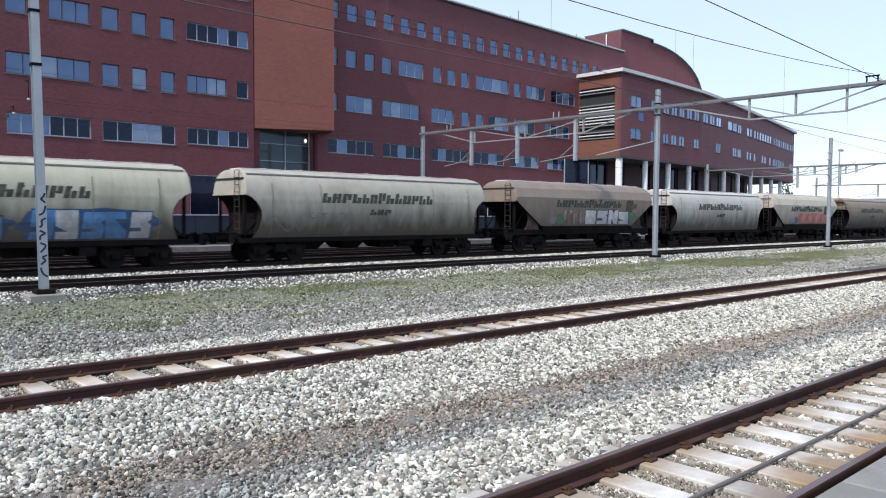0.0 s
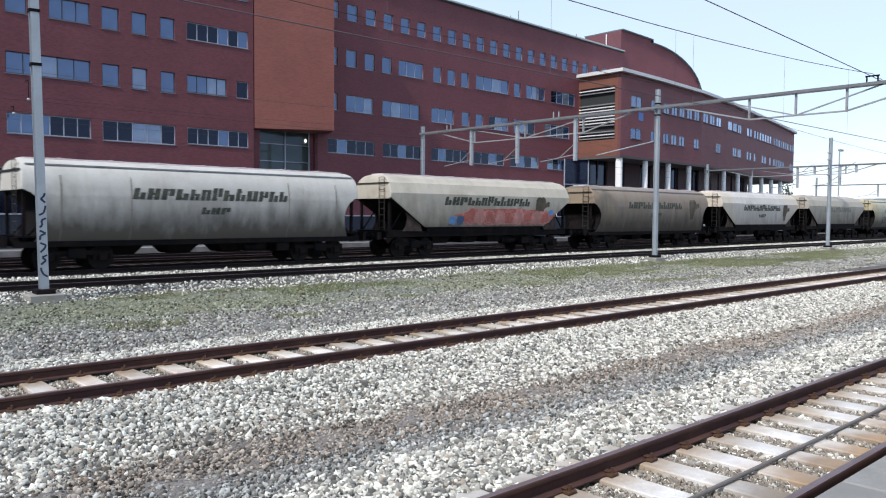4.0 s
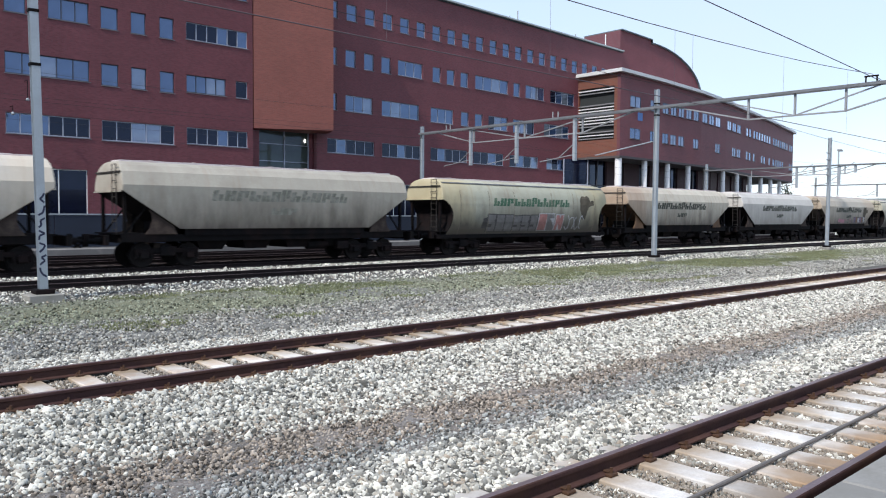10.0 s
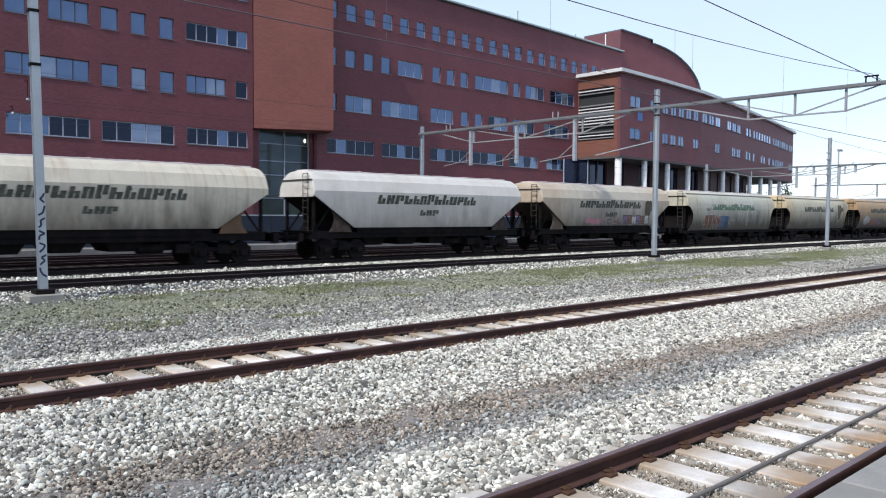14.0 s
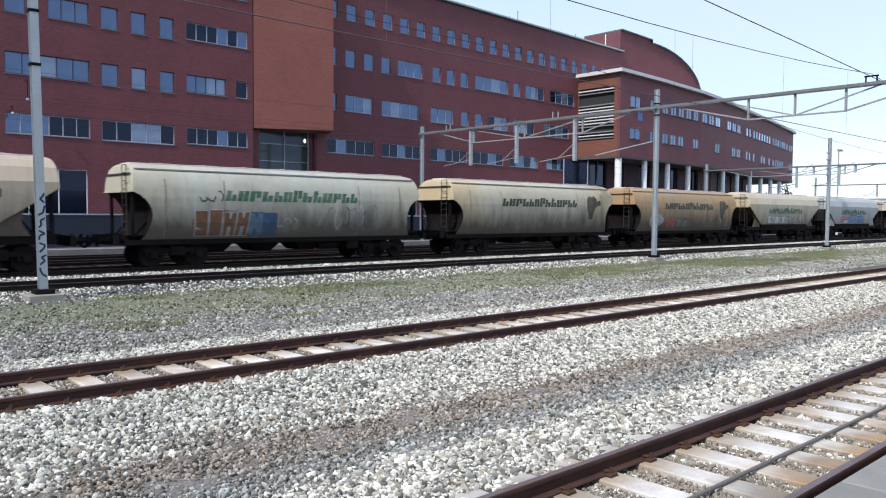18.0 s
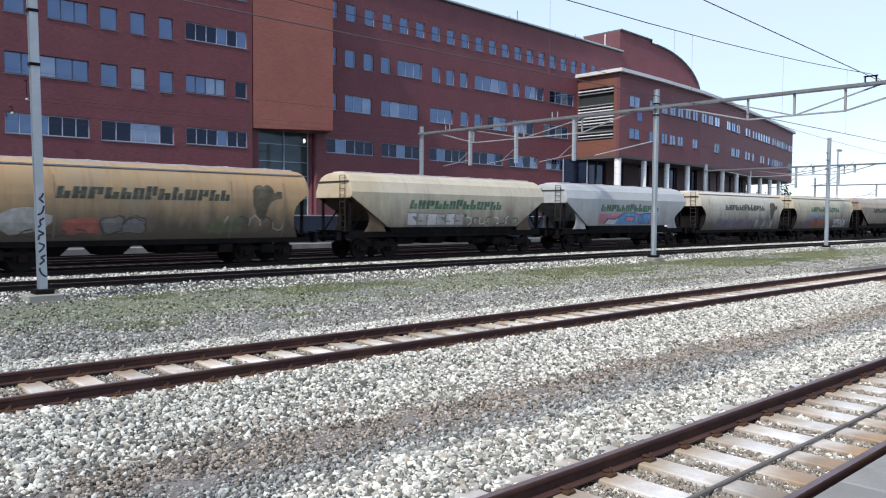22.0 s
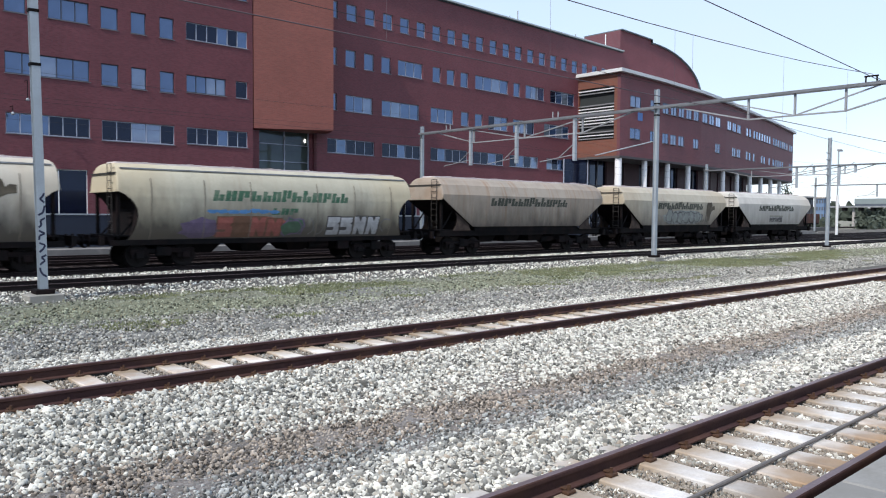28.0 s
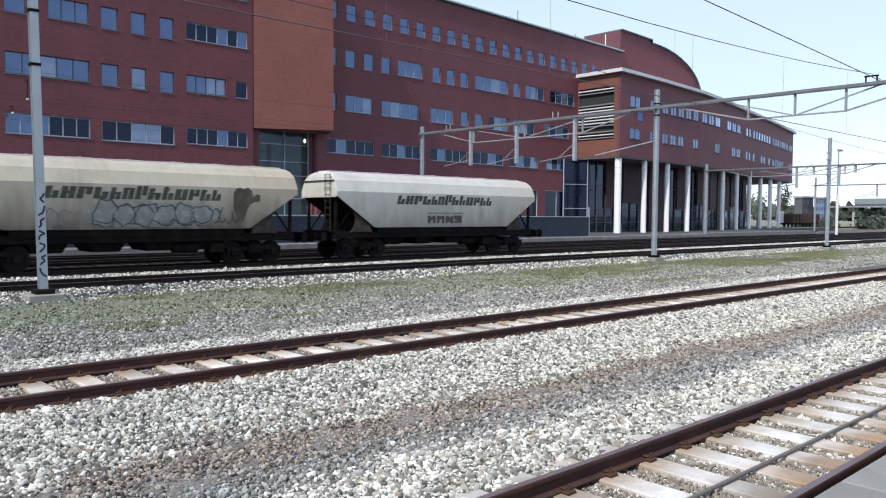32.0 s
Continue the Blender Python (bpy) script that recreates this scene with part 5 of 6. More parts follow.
SPRAY = {k: spray(k, c) for k, c in dict(blue=(0.02, 0.09, 0.22), sky=(0.09, 0.30, 0.62), red=(0.46, 0.11, 0.085), pink=(0.55, 0.22, 0.30), white=(0.66, 0.66, 0.66), grey=(0.21, 0.205, 0.20),
                                         dark=(0.045, 0.045, 0.05), green=(0.05, 0.17, 0.09), violet=(0.19, 0.13, 0.25), orange=(0.21, 0.085, 0.04), yellow=(0.45, 0.36, 0.10), rose=(0.56, 0.24, 0.21), pale=(0.46, 0.45, 0.42), teal=(0.27, 0.30, 0.28), moss=(0.13, 0.15, 0.07), steel=(0.10, 0.19, 0.30)).items()}


def glyph_blocks(rnd, x0, x1, z0, z1, n):
    """Chunky notched blocks in a row, each with the wider plate that outlines it."""
    fills, rims = [], []
    w = (x1 - x0) / n
    for i in range(n):
        a, b = x0 + w * i + 0.06 * w, x0 + w * (i + 1) - 0.06 * w
        lo, hi = z0 + 0.03, z1 - rnd.uniform(0.0, 0.12) * (z1 - z0)
        t, g, m = 0.26 * (hi - lo), b - a, (lo + hi) / 2 + rnd.uniform(-0.05, 0.05)
        lean = rnd.uniform(-0.06, 0.10)
        pts = rnd.choice((
            [(a, lo), (a + 0.34 * g, lo), (a + 0.34 * g, m - 0.3 * t), (b - 0.34 * g, m - 0.3 * t), (b - 0.34 * g, lo), (b, lo), (b, hi), (b - 0.34 * g, hi), (b - 0.45 * g, m + t), (a + 0.45 * g, m + t), (a + 0.34 * g, hi), (a, hi)],
            [(a, lo), (b, lo), (b, lo + t), (a + 0.42 * g, lo + t), (a + 0.42 * g, hi - t), (b, hi - t), (b, hi), (a, hi)],
            [(a, lo), (b, lo), (b, m + 0.2 * t), (a + 0.5 * g, m + 0.2 * t), (a + 0.5 * g, hi - t), (b, hi - t), (b, hi), (a, hi), (a, m - 0.3 * t), (b - 0.45 * g, m - 0.3 * t), (b - 0.45 * g, lo + t), (a, lo + t)]))
        tip = lambda ps: [(x + (z - lo) * lean, z) for x, z in ps]
        fills.append(tip(pts))
        rims.append(tip([(a - 0.05, lo - 0.03), (b + 0.05, lo - 0.03), (b + 0.06, m), (b + 0.04, hi + 0.05), (a - 0.05, hi + 0.05), (a - 0.06, m)]))
    return fills, rims


def stroke_quads(rnd, x0, x1, z0, z1, n, wide):
    """Hooked strokes of a spray can: n tags in a row, as joined short bars."""
    out = []
    for i in range(n):
        cx, w = x0 + (x1 - x0) * (i + 0.5) / n, (x1 - x0) / n
        a = rnd.uniform(0, 6.28)
        turn = rnd.choice((-1, 1)) * rnd.uniform(0.5, 1.0)
        pts = []
        for k in range(6):
            a += turn * rnd.uniform(0.4, 1.4)
            pts.append((cx + 0.48 * w * math.cos(a), (z0 + z1) / 2 + 0.5 * (z1 - z0) * math.sin(a) * rnd.uniform(0.7, 1.0)))
        for p, q in zip(pts, pts[1:]):
            d = Vector((q[0] - p[0], q[1] - p[1]))
            if d.length < 0.02:
                continue
            e = Vector((-d.y, d.x)).normalized() * wide / 2
            f = d.normalized() * wide / 2
            out.append([(p[0] - f.x - e.x, p[1] - f.y - e.y), (q[0] + f.x - e.x, q[1] + f.y - e.y), (q[0] + f.x + e.x, q[1] + f.y + e.y), (p[0] - f.x + e.x, p[1] - f.y + e.y)])
    return out


def graffiti(kind, parent, x0, x1, z0, z1, fill, line, seed, n=6, back=None, style="blob"):
    """A sprayed piece: notched blocks, swollen shapes with outlines, bare strokes or one soft patch."""
    rnd = random.Random(seed)
    lim = lambda polys: [[(x, max(z, z0)) for x, z in q] for q in polys]
    if back:
        part("graffiti", decal(kind, lim([blob(rnd, (x0 + x1) / 2, (z0 + z1) / 2, (x1 - x0) * 1.12, (z1 - z0) * 1.02, 0.1, 26)]), CUTS[kind], 0.003), SPRAY[back], parent, "sprayed background of " + back + " paint")
    if style == "stroke":
        for k, q in enumerate(stroke_quads(rnd, x0, x1, z0, z1, n, 0.055)):
            part("stroke", decal(kind, [q], CUTS[kind], 0.006 + 0.0008 * (k % 5)), SPRAY[fill[(k // 5) % len(fill)]], parent)
        return
    if style == "block":
        fills, rims = glyph_blocks(rnd, x0, x1, z0, z1, n)
    else:
        fills, rims = [], []
        w = (x1 - x0) / n
        for i in range(n):
            cx, cz = x0 + w * (i + 0.5), (z0 + z1) / 2 + rnd.uniform(-0.05, 0.05)
            hh = (z1 - z0) * rnd.uniform(0.78, 1.0)
            st = rnd.getstate()
            fills.append(blob(rnd, cx, cz, w * 1.0, hh * 0.92))
            rnd.setstate(st)
            rims.append(blob(rnd, cx, cz, w * 1.16, hh * 1.06))
    for k, (rim, fil) in enumerate(zip(lim(rims), lim(fills))):
        colour = fill[k % len(fill)]
        if style != "patch":
            part("graffiti_outline", decal(kind, [rim], CUTS[kind], 0.005 + 0.0012 * (k % 2)), SPRAY[line], parent)
        part("graffiti_shape", decal(kind, [fil], CUTS[kind], 0.008 + 0.0012 * (k % 2)), SPRAY[colour], parent, "sprayed shape in " + colour + " paint")
    if style == "blob":
        for k, q in enumerate(stroke_quads(rnd, x0, x1, z0 + 0.05, z1 - 0.05, n, 0.045)):
            part("stroke", decal(kind, lim([q]), CUTS[kind], 0.0112 + 0.0006 * (k % 5)), SPRAY[line], parent)


def brick_piece(kind, parent):
    """Pink sprayed brickwork behind a large blue outlined shape."""
    part("graffiti", decal(kind, [[(-3.5, 1.54), (2.9, 1.54), (2.85, 2.2), (-3.45, 2.2)]], CUTS[kind], 0.003), SPRAY["pink"], parent, "sprayed pink brickwork")
    for k in range(3):
        z = 1.7 + 0.17 * k
        part("stroke", decal(kind, [[(-3.5, z), (2.88, z), (2.88, z + 0.025), (-3.5, z + 0.025)]], CUTS[kind], 0.0045), SPRAY["red"], parent)
        for j in range(9):
            x = -3.3 + 0.72 * j + 0.36 * (k % 2)
            part("stroke", decal(kind, [[(x, z - 0.14), (x + 0.025, z - 0.14), (x + 0.025, z), (x, z)]], CUTS[kind], 0.0045), SPRAY["red"], parent)
    body = [(-2.9, 1.54), (-2.45, 1.88), (-1.75, 1.84), (-1.25, 2.0), (-0.75, 2.24), (0.55, 2.25), (0.85, 2.1), (0.9, 1.54)]
    part("graffiti_outline", decal(kind, [[(x * 1.03 - 0.02, max(1.54, z + 0.05)) for x, z in body]], CUTS[kind], 0.006), SPRAY["dark"], parent)
    part("graffiti_shape", decal(kind, [body], CUTS[kind], 0.0085), SPRAY["sky"], parent, "large sprayed shape in bright blue paint")
    part("graffiti_shape", decal(kind, [[(-2.85, 1.55), (-2.45, 1.84), (-1.8, 1.8), (-1.45, 1.92), (-1.75, 1.55)]], CUTS[kind], 0.0095), SPRAY["white"], parent, "sprayed shape in pale paint")
    part("graffiti_outline", decal(kind, [[(-0.6, 1.72), (0.35, 1.72), (0.5, 1.87), (0.35, 2.04), (-0.5, 2.04), (-0.68, 1.88)]], CUTS[kind], 0.0100), SPRAY["dark"], parent)
    part("graffiti_shape", decal(kind, [[(-0.52, 1.76), (0.3, 1.76), (0.42, 1.87), (0.3, 2.0), (-0.45, 2.0), (-0.6, 1.88)]], CUTS[kind], 0.0110), SPRAY["pink"], parent, "pink gap in the blue shape")
    graffiti(kind, parent, 0.95, 2.3, 1.54, 2.22, ("sky", "sky", "sky"), "dark", 77, 4, None, "block")


# near-flat emblem: a plain leafy figure
EMBLEM = [(0.12, 0), (0.40, 0.0), (0.50, 0.30), (0.62, 0.50), (0.80, 0.58), (1.0, 0.60), (0.92, 0.72), (1.0, 0.80), (0.84, 0.82), (0.72, 0.72), (0.68, 0.92), (0.52, 1.02), (0.36, 0.95), (0.28, 1.0), (0.10, 0.97), (0.0, 0.84), (0.05, 0.62), (0.0, 0.40), (0.10, 0.20)]


def bogie_parts():
    bm = bmesh.new()
    for s in (-1, 1):
        box(bm, -1.25, 1.25, s * 0.98 - 0.06, s * 0.98 + 0.06, 0.52, 0.72, 0.03)
        for x in (-0.9, 0.9):
            box(bm, x - 0.16, x + 0.16, s * 1.03 - 0.09, s * 1.03 + 0.09, 0.33, 0.60, 0.03)
            for dx in (-0.26, 0.26):
                rod(bm, (x + dx, s * 1.0, 0.36), (x + dx, s * 1.0, 0.62), 0.07, 8)
        box(bm, -0.3, 0.3, s * 1.02 - 0.1, s * 1.02 + 0.1, 0.42, 0.8, 0.03)
    box(bm, -0.2, 0.2, -0.95, 0.95, 0.55, 0.88)
    return bm


def wheelset_mesh():
    bm = bmesh.new()
    rod(bm, (0, -1.0, 0), (0, 1.0, 0), 0.08, 10)
    for s in (-1, 1):
        rod(bm, (0, s * 0.70, 0), (0, s * 0.82, 0), 0.46, 24)
        rod(bm, (0, s * 0.675, 0), (0, s * 0.70, 0), 0.49, 24)
        rod(bm, (0, s * 0.82, 0), (0, s * 0.86, 0), 0.14, 12)
        for k in range(4):
            a = k * math.pi / 2
            rod(bm, (0.26 * math.cos(a), s * 0.815, 0.26 * math.sin(a)), (0.26 * math.cos(a), s * 0.835, 0.26 * math.sin(a)), 0.07, 8)
    return bm


SHARED = {}


def shared(name, make, material, parent, m=None, label="", smooth=False):
    """A part on a mesh that all wagons share."""
    key = (name, make)
    if key not in SHARED:
        ob = part(name, make(), material, parent, label, smooth)
        SHARED[key] = ob.data
    else:
        ob = new(name, SHARED[key])
        ob.parent = parent
        if label:
            tagged(ob, label)
    if m is not None:
        ob.matrix_basis = m
    return ob


def ladder_mesh():
    bm = bmesh.new()
    for y in (-0.2, 0.2):
        bar(bm, (0, y, 0), (0, y, 2.6), 0.025, 0.025)
    for k in range(9):
        bar(bm, (0, -0.2, 0.2 + k * 0.3), (0, 0.2, 0.2 + k * 0.3), 0.025, 0.025)
    return bm


def hatch_mesh():
    bm = bmesh.new()
    box(bm, -0.42, 0.42, -0.38, 0.38, 0, 0.012, 0.004)
    box(bm, -0.05, 0.05, -0.42, 0.42, 0.012, 0.03, 0.004)
    return bm


def buffer_mesh():
    bm = bmesh.new()
    rod(bm, (0, 0, 0), (0.36, 0, 0), 0.11, 12)
    rod(bm, (0.36, 0, 0), (0.58, 0, 0), 0.07, 12)
    rod(bm, (0.58, 0, 0), (0.62, 0, 0), 0.22, 18)
    return bm


def coupler_mesh():
    bm = bmesh.new()
    bar(bm, (0, 0, 0), (0.5, 0, 0), 0.09, 0.09)
    rod(bm, (0.45, -0.12, -0.05), (0.45, 0.12, -0.05), 0.04)
    bar(bm, (0.45, -0.1, -0.05), (0.75, -0.1, -0.25), 0.05, 0.05)
    bar(bm, (0.45, 0.1, -0.05), (0.75, 0.1, -0.25), 0.05, 0.05)
    return bm


def sill_p():
    bm = boxes((-6.7, 6.7, -1.2, -1.06, 0.98, 1.26), (-6.7, 6.7, 1.06, 1.2, 0.98, 1.26), (-6.72, -6.5, -1.06, 1.06, 0.95, 1.25), (6.5, 6.72, -1.06, 1.06, 0.95, 1.25),
               (-6.5, 6.5, -0.25, 0.25, 0.92, 1.2))
    return bm


def sill_r():
    bm = boxes((-7.15, 7.15, -1.2, -1.06, 0.86, 1.06), (-7.15, 7.15, 1.06, 1.2, 0.86, 1.06), (-7.17, -6.95, -1.06, 1.06, 0.9, 1.2), (6.95, 7.17, -1.06, 1.06, 0.9, 1.2),
               (-6.9, 6.9, -0.25, 0.25, 0.86, 1.1))
    return bm


def skirt_p():
    """Dark discharge hoppers and flaps between body and frame."""
    bm = bmesh.new()
    for k in range(4):
        x = -3.0 + k * 2.0
        v = box(bm, x - 0.95, x + 0.95, -1.12, 1.12, 0.62, 1.495)
        for p in v:
            if p.co.z < 1:
                p.co.y *= 0.72
                p.co.x = x + (p.co.x - x) * 0.5
    box(bm, -4.3, 4.3, -1.27, -1.2, 1.2, 1.495)
    box(bm, -4.3, 4.3, 1.2, 1.27, 1.2, 1.495)
    return bm


def skirt_r():
    bm = bmesh.new()
    for k in range(4):
        x = -3.3 + k * 2.2
        v = box(bm, x - 0.8, x + 0.8, -0.9, 0.9, 0.5, 1.0)
        for p in v:
            if p.co.z < 0.8:
                p.co.y *= 0.6
                p.co.x = x + (p.co.x - x) * 0.5
    return bm


def end_frame_p():
    """Struts, cross plates and the brake platform under a wagon's cut-away end; x points outwards from the bogie centre."""
    bm = bmesh.new()
    for s in (-1, 1):
        bar(bm, (1.65, s * 1.1, 1.25), (1.65, s * 1.12, 2.95), 0.11, 0.11)
        bar(bm, (0.55, s * 1.1, 1.25), (0.4, s * 1.12, 2.2), 0.10, 0.10)
        bar(bm, (1.6, s * 1.08, 1.3), (0.75, s * 1.08, 2.4), 0.06, 0.06)
    box(bm, 0.9, 1.95, -1.2, 1.2, 1.26, 1.31)
    box(bm, -0.6, 0.2, -0.8, 0.8, 1.25, 1.75)
    return bm


def end_frame_r():
    bm = bmesh.new()
    for s in (-1, 1):
        bar(bm, (1.7, s * 1.05, 1.1), (1.7, s * 1.1, 2.8), 0.11, 0.11)
        bar(bm, (1.65, s * 1.0, 1.15), (0.9, s * 1.0, 2.0), 0.06, 0.06)
    box(bm, 0.9, 1.95, -1.2, 1.2, 1.2, 1.25)
    return bm


def saddle_mesh():
    """Upright plate that carries the sloping end sheet, its outer edge hollowed; x points outwards from the wagon's middle."""
    bm = bmesh.new()
    out = [(4.62, 1.26), (5.85, 1.26), (5.66, 1.5), (5.58, 1.75), (5.6, 2.0), (5.72, 2.2), (5.62, 2.15), (4.72, 1.56)]
    a = [bm.verts.new((x, -1.27, z)) for x, z in out]
    b = [bm.verts.new((x, -1.23, z)) for x, z in out]
    bm.faces.new(a)
    bm.faces.new(b[::-1])
    for k in range(len(out)):
        bm.faces.new((a[k], b[k], b[(k + 1) % len(out)], a[(k + 1) % len(out)]))
    bmesh.ops.recalc_face_normals(bm, faces=bm.faces)
    return bm


def tank_mesh():
    bm = bmesh.new()
    rod(bm, (-0.5, -0.75, 0.72), (0.5, -0.75, 0.72), 0.2, 14)
    box(bm, 0.9, 1.5, -1.15, -0.85, 0.5, 0.86, 0.02)
    return bm


def seam_polys(kind, xs):
    return [[(x - 0.018, 1.02), (x + 0.018, 1.02), (x + 0.018, 3.36), (x - 0.018, 3.36)] for x in xs]


NAME_DARK = mat("faded_dark_green_lettering", (0.045, 0.052, 0.038), 0.7, vary=0.3, scale=4, fine=20, bump=0, tint=(0.11, 0.105, 0.08), tint_scale=4, tint_amount=0.6)
NAME_GREEN = mat("green_lettering", (0.05, 0.13, 0.075), 0.7, vary=0.3, scale=4, fine=20, bump=0, tint=(0.24, 0.26, 0.19), tint_scale=3, tint_amount=0.5)
NAME_FAINT = mat("worn_lettering", (0.20, 0.20, 0.16), 0.75, vary=0.3, scale=4, fine=20, bump=0, tint=(0.32, 0.31, 0.27), tint_scale=4, tint_amount=0.7)
EMBLEM_MAT = mat("faded_brown_emblem", (0.08, 0.066, 0.045), 0.75, vary=0.3, scale=5, fine=25, bump=0, tint=(0.19, 0.16, 0.11), tint_amount=0.5)
LADDER = mat("ladder_paint", (0.038, 0.034, 0.03), 0.7, vary=0.25)


# stains at the ends: wagon, colour, where they start from the middle, strength, side (0 both)
END_STAINS = {9: ((0.26, 0.115, 0.045), 3.2, 0.85, -1), 13: ((0.52, 0.34, 0.13), 4.4, 0.8, 0), 14: ((0.42, 0.24, 0.10), 2.6, 0.6, 0), 12: ((0.40, 0.34, 0.2), 4.4, 0.7, 0), 8: ((0.48, 0.36, 0.15), 4.2, 0.8, 0),
              19: ((0.27, 0.20, 0.14), 2.2, 0.5, 0), 6: ((0.56, 0.42, 0.22), 4.0, 0.6, 0), 18: ((0.50, 0.38, 0.2), 4.4, 0.6, 0), 20: ((0.40, 0.30, 0.18), 4.0, 0.6, 0),
              21: ((0.46, 0.36, 0.22), 4.2, 0.5, 1), 5: ((0.30, 0.22, 0.12), 3.8, 0.7, -1), 11: ((0.42, 0.27, 0.14), 3.6, 0.6, 0), 17: ((0.48, 0.38, 0.24), 4.6, 0.6, 0), 15: ((0.46, 0.33, 0.16), 4.0, 0.6, -1)}


def paint(name, colour, rust, dirt):
    colour = tuple(0.91 * c for c in colour)
    tone, start, much, side = END_STAINS.get(int(name), (None, 0, 0, 0))
    if tone:
        tone, much = tuple(0.68 * a + 0.32 * b for a, b in zip(tone, colour)), much * 0.75
    return mat("wagon_" + name, colour, 0.62, ends=tone, ends_from=start, ends_amount=much, ends_side=side, vary=0.10, scale=1.2, fine=12, bump=0.12, tint=(0.25, 0.22, 0.175), tint_scale=0.8, tint_amount=dirt, streak=(0.26, 0.13, 0.055), streak_amount=rust, dist=0.006, grime_shade=1.0 if dirt > 0.6 else 0.93 if dirt > 0.28 else 0.6)


# kind, paint, rust, dirt, lettering (d dark, g green, f faint), second line, emblem, words
WAGONS = [
    ("r", (0.50, 0.49, 0.38), 0.2, 0.35, "d", 0, 0, "greenish cream rounded grain hopper wagon with blue graffiti"),
    ("r", (0.46, 0.44, 0.37), 0.15, 0.45, "d", 1, 0, "beige-grey rounded grain hopper wagon with faded lettering"),
    ("p", (0.255, 0.21, 0.175), 0.35, 0.75, "d", 0, 1, "dull pinkish-grey angular hopper wagon with white graffiti"),
    ("r", (0.56, 0.55, 0.50), 0.1, 0.3, "d", 1, 0, "off-white rounded grain hopper wagon"),
    ("p", (0.53, 0.49, 0.40), 0.15, 0.4, "d", 0, 1, "cream angular hopper wagon with red graffiti"),
    ("r", (0.26, 0.215, 0.17), 0.5, 0.75, "d", 1, 1, "brownish-grey ribbed rounded hopper wagon with dark emblem"),
    ("p", (0.60, 0.58, 0.535), 0.2, 0.25, "d", 1, 1, "whitish angular hopper wagon with dark emblem"),
    ("p", (0.43, 0.40, 0.33), 0.15, 0.45, "f", 1, 0, "grey-beige angular hopper wagon with worn lettering"),
    ("r", (0.47, 0.475, 0.37), 0.3, 0.5, "g", 0, 1, "pale greenish rounded hopper wagon with grey graffiti"),
    ("p", (0.57, 0.53, 0.43), 0.45, 0.3, "d", 1, 0, "cream angular hopper wagon with rust at one end"),
    ("p", (0.60, 0.58, 0.53), 0.1, 0.25, "d", 1, 0, "pale angular hopper wagon with dark lettering"),
    ("p", (0.50, 0.46, 0.38), 0.25, 0.4, "d", 1, 1, "beige angular hopper wagon with pink graffiti and emblem"),
    ("r", (0.50, 0.50, 0.42), 0.2, 0.35, "g", 0, 0, "greenish cream rounded hopper wagon with mixed graffiti"),
    ("r", (0.53, 0.50, 0.38), 0.2, 0.3, "d", 0, 1, "yellowish cream rounded hopper wagon with emblem"),
    ("r", (0.40, 0.285, 0.16), 0.6, 0.5, "d", 0, 1, "rusty orange-stained rounded hopper wagon with emblem"),
    ("p", (0.56, 0.51, 0.39), 0.25, 0.3, "g", 1, 0, "yellowish angular hopper wagon with white graffiti"),
    ("p", (0.44, 0.465, 0.465), 0.1, 0.2, "g", 0, 0, "bluish-white angular hopper wagon with blue and pink graffiti"),
    ("r", (0.57, 0.54, 0.46), 0.15, 0.3, "d", 0, 1, "off-white rounded hopper wagon with violet graffiti and emblem"),
    ("r", (0.52, 0.49, 0.375), 0.15, 0.3, "g", 1, 0, "cream rounded hopper wagon with a long row of graffiti"),
    ("p", (0.40, 0.35, 0.285), 0.7, 0.7, "d", 0, 0, "brownish angular hopper wagon with worn lettering"),
    ("p", (0.50, 0.46, 0.36), 0.25, 0.4, "d", 0, 1, "cream angular hopper wagon with grey graffiti and emblem"),
    ("p", (0.60, 0.58, 0.52), 0.1, 0.25, "d", 0, 0, "whitish angular hopper wagon at the train's end"),
]
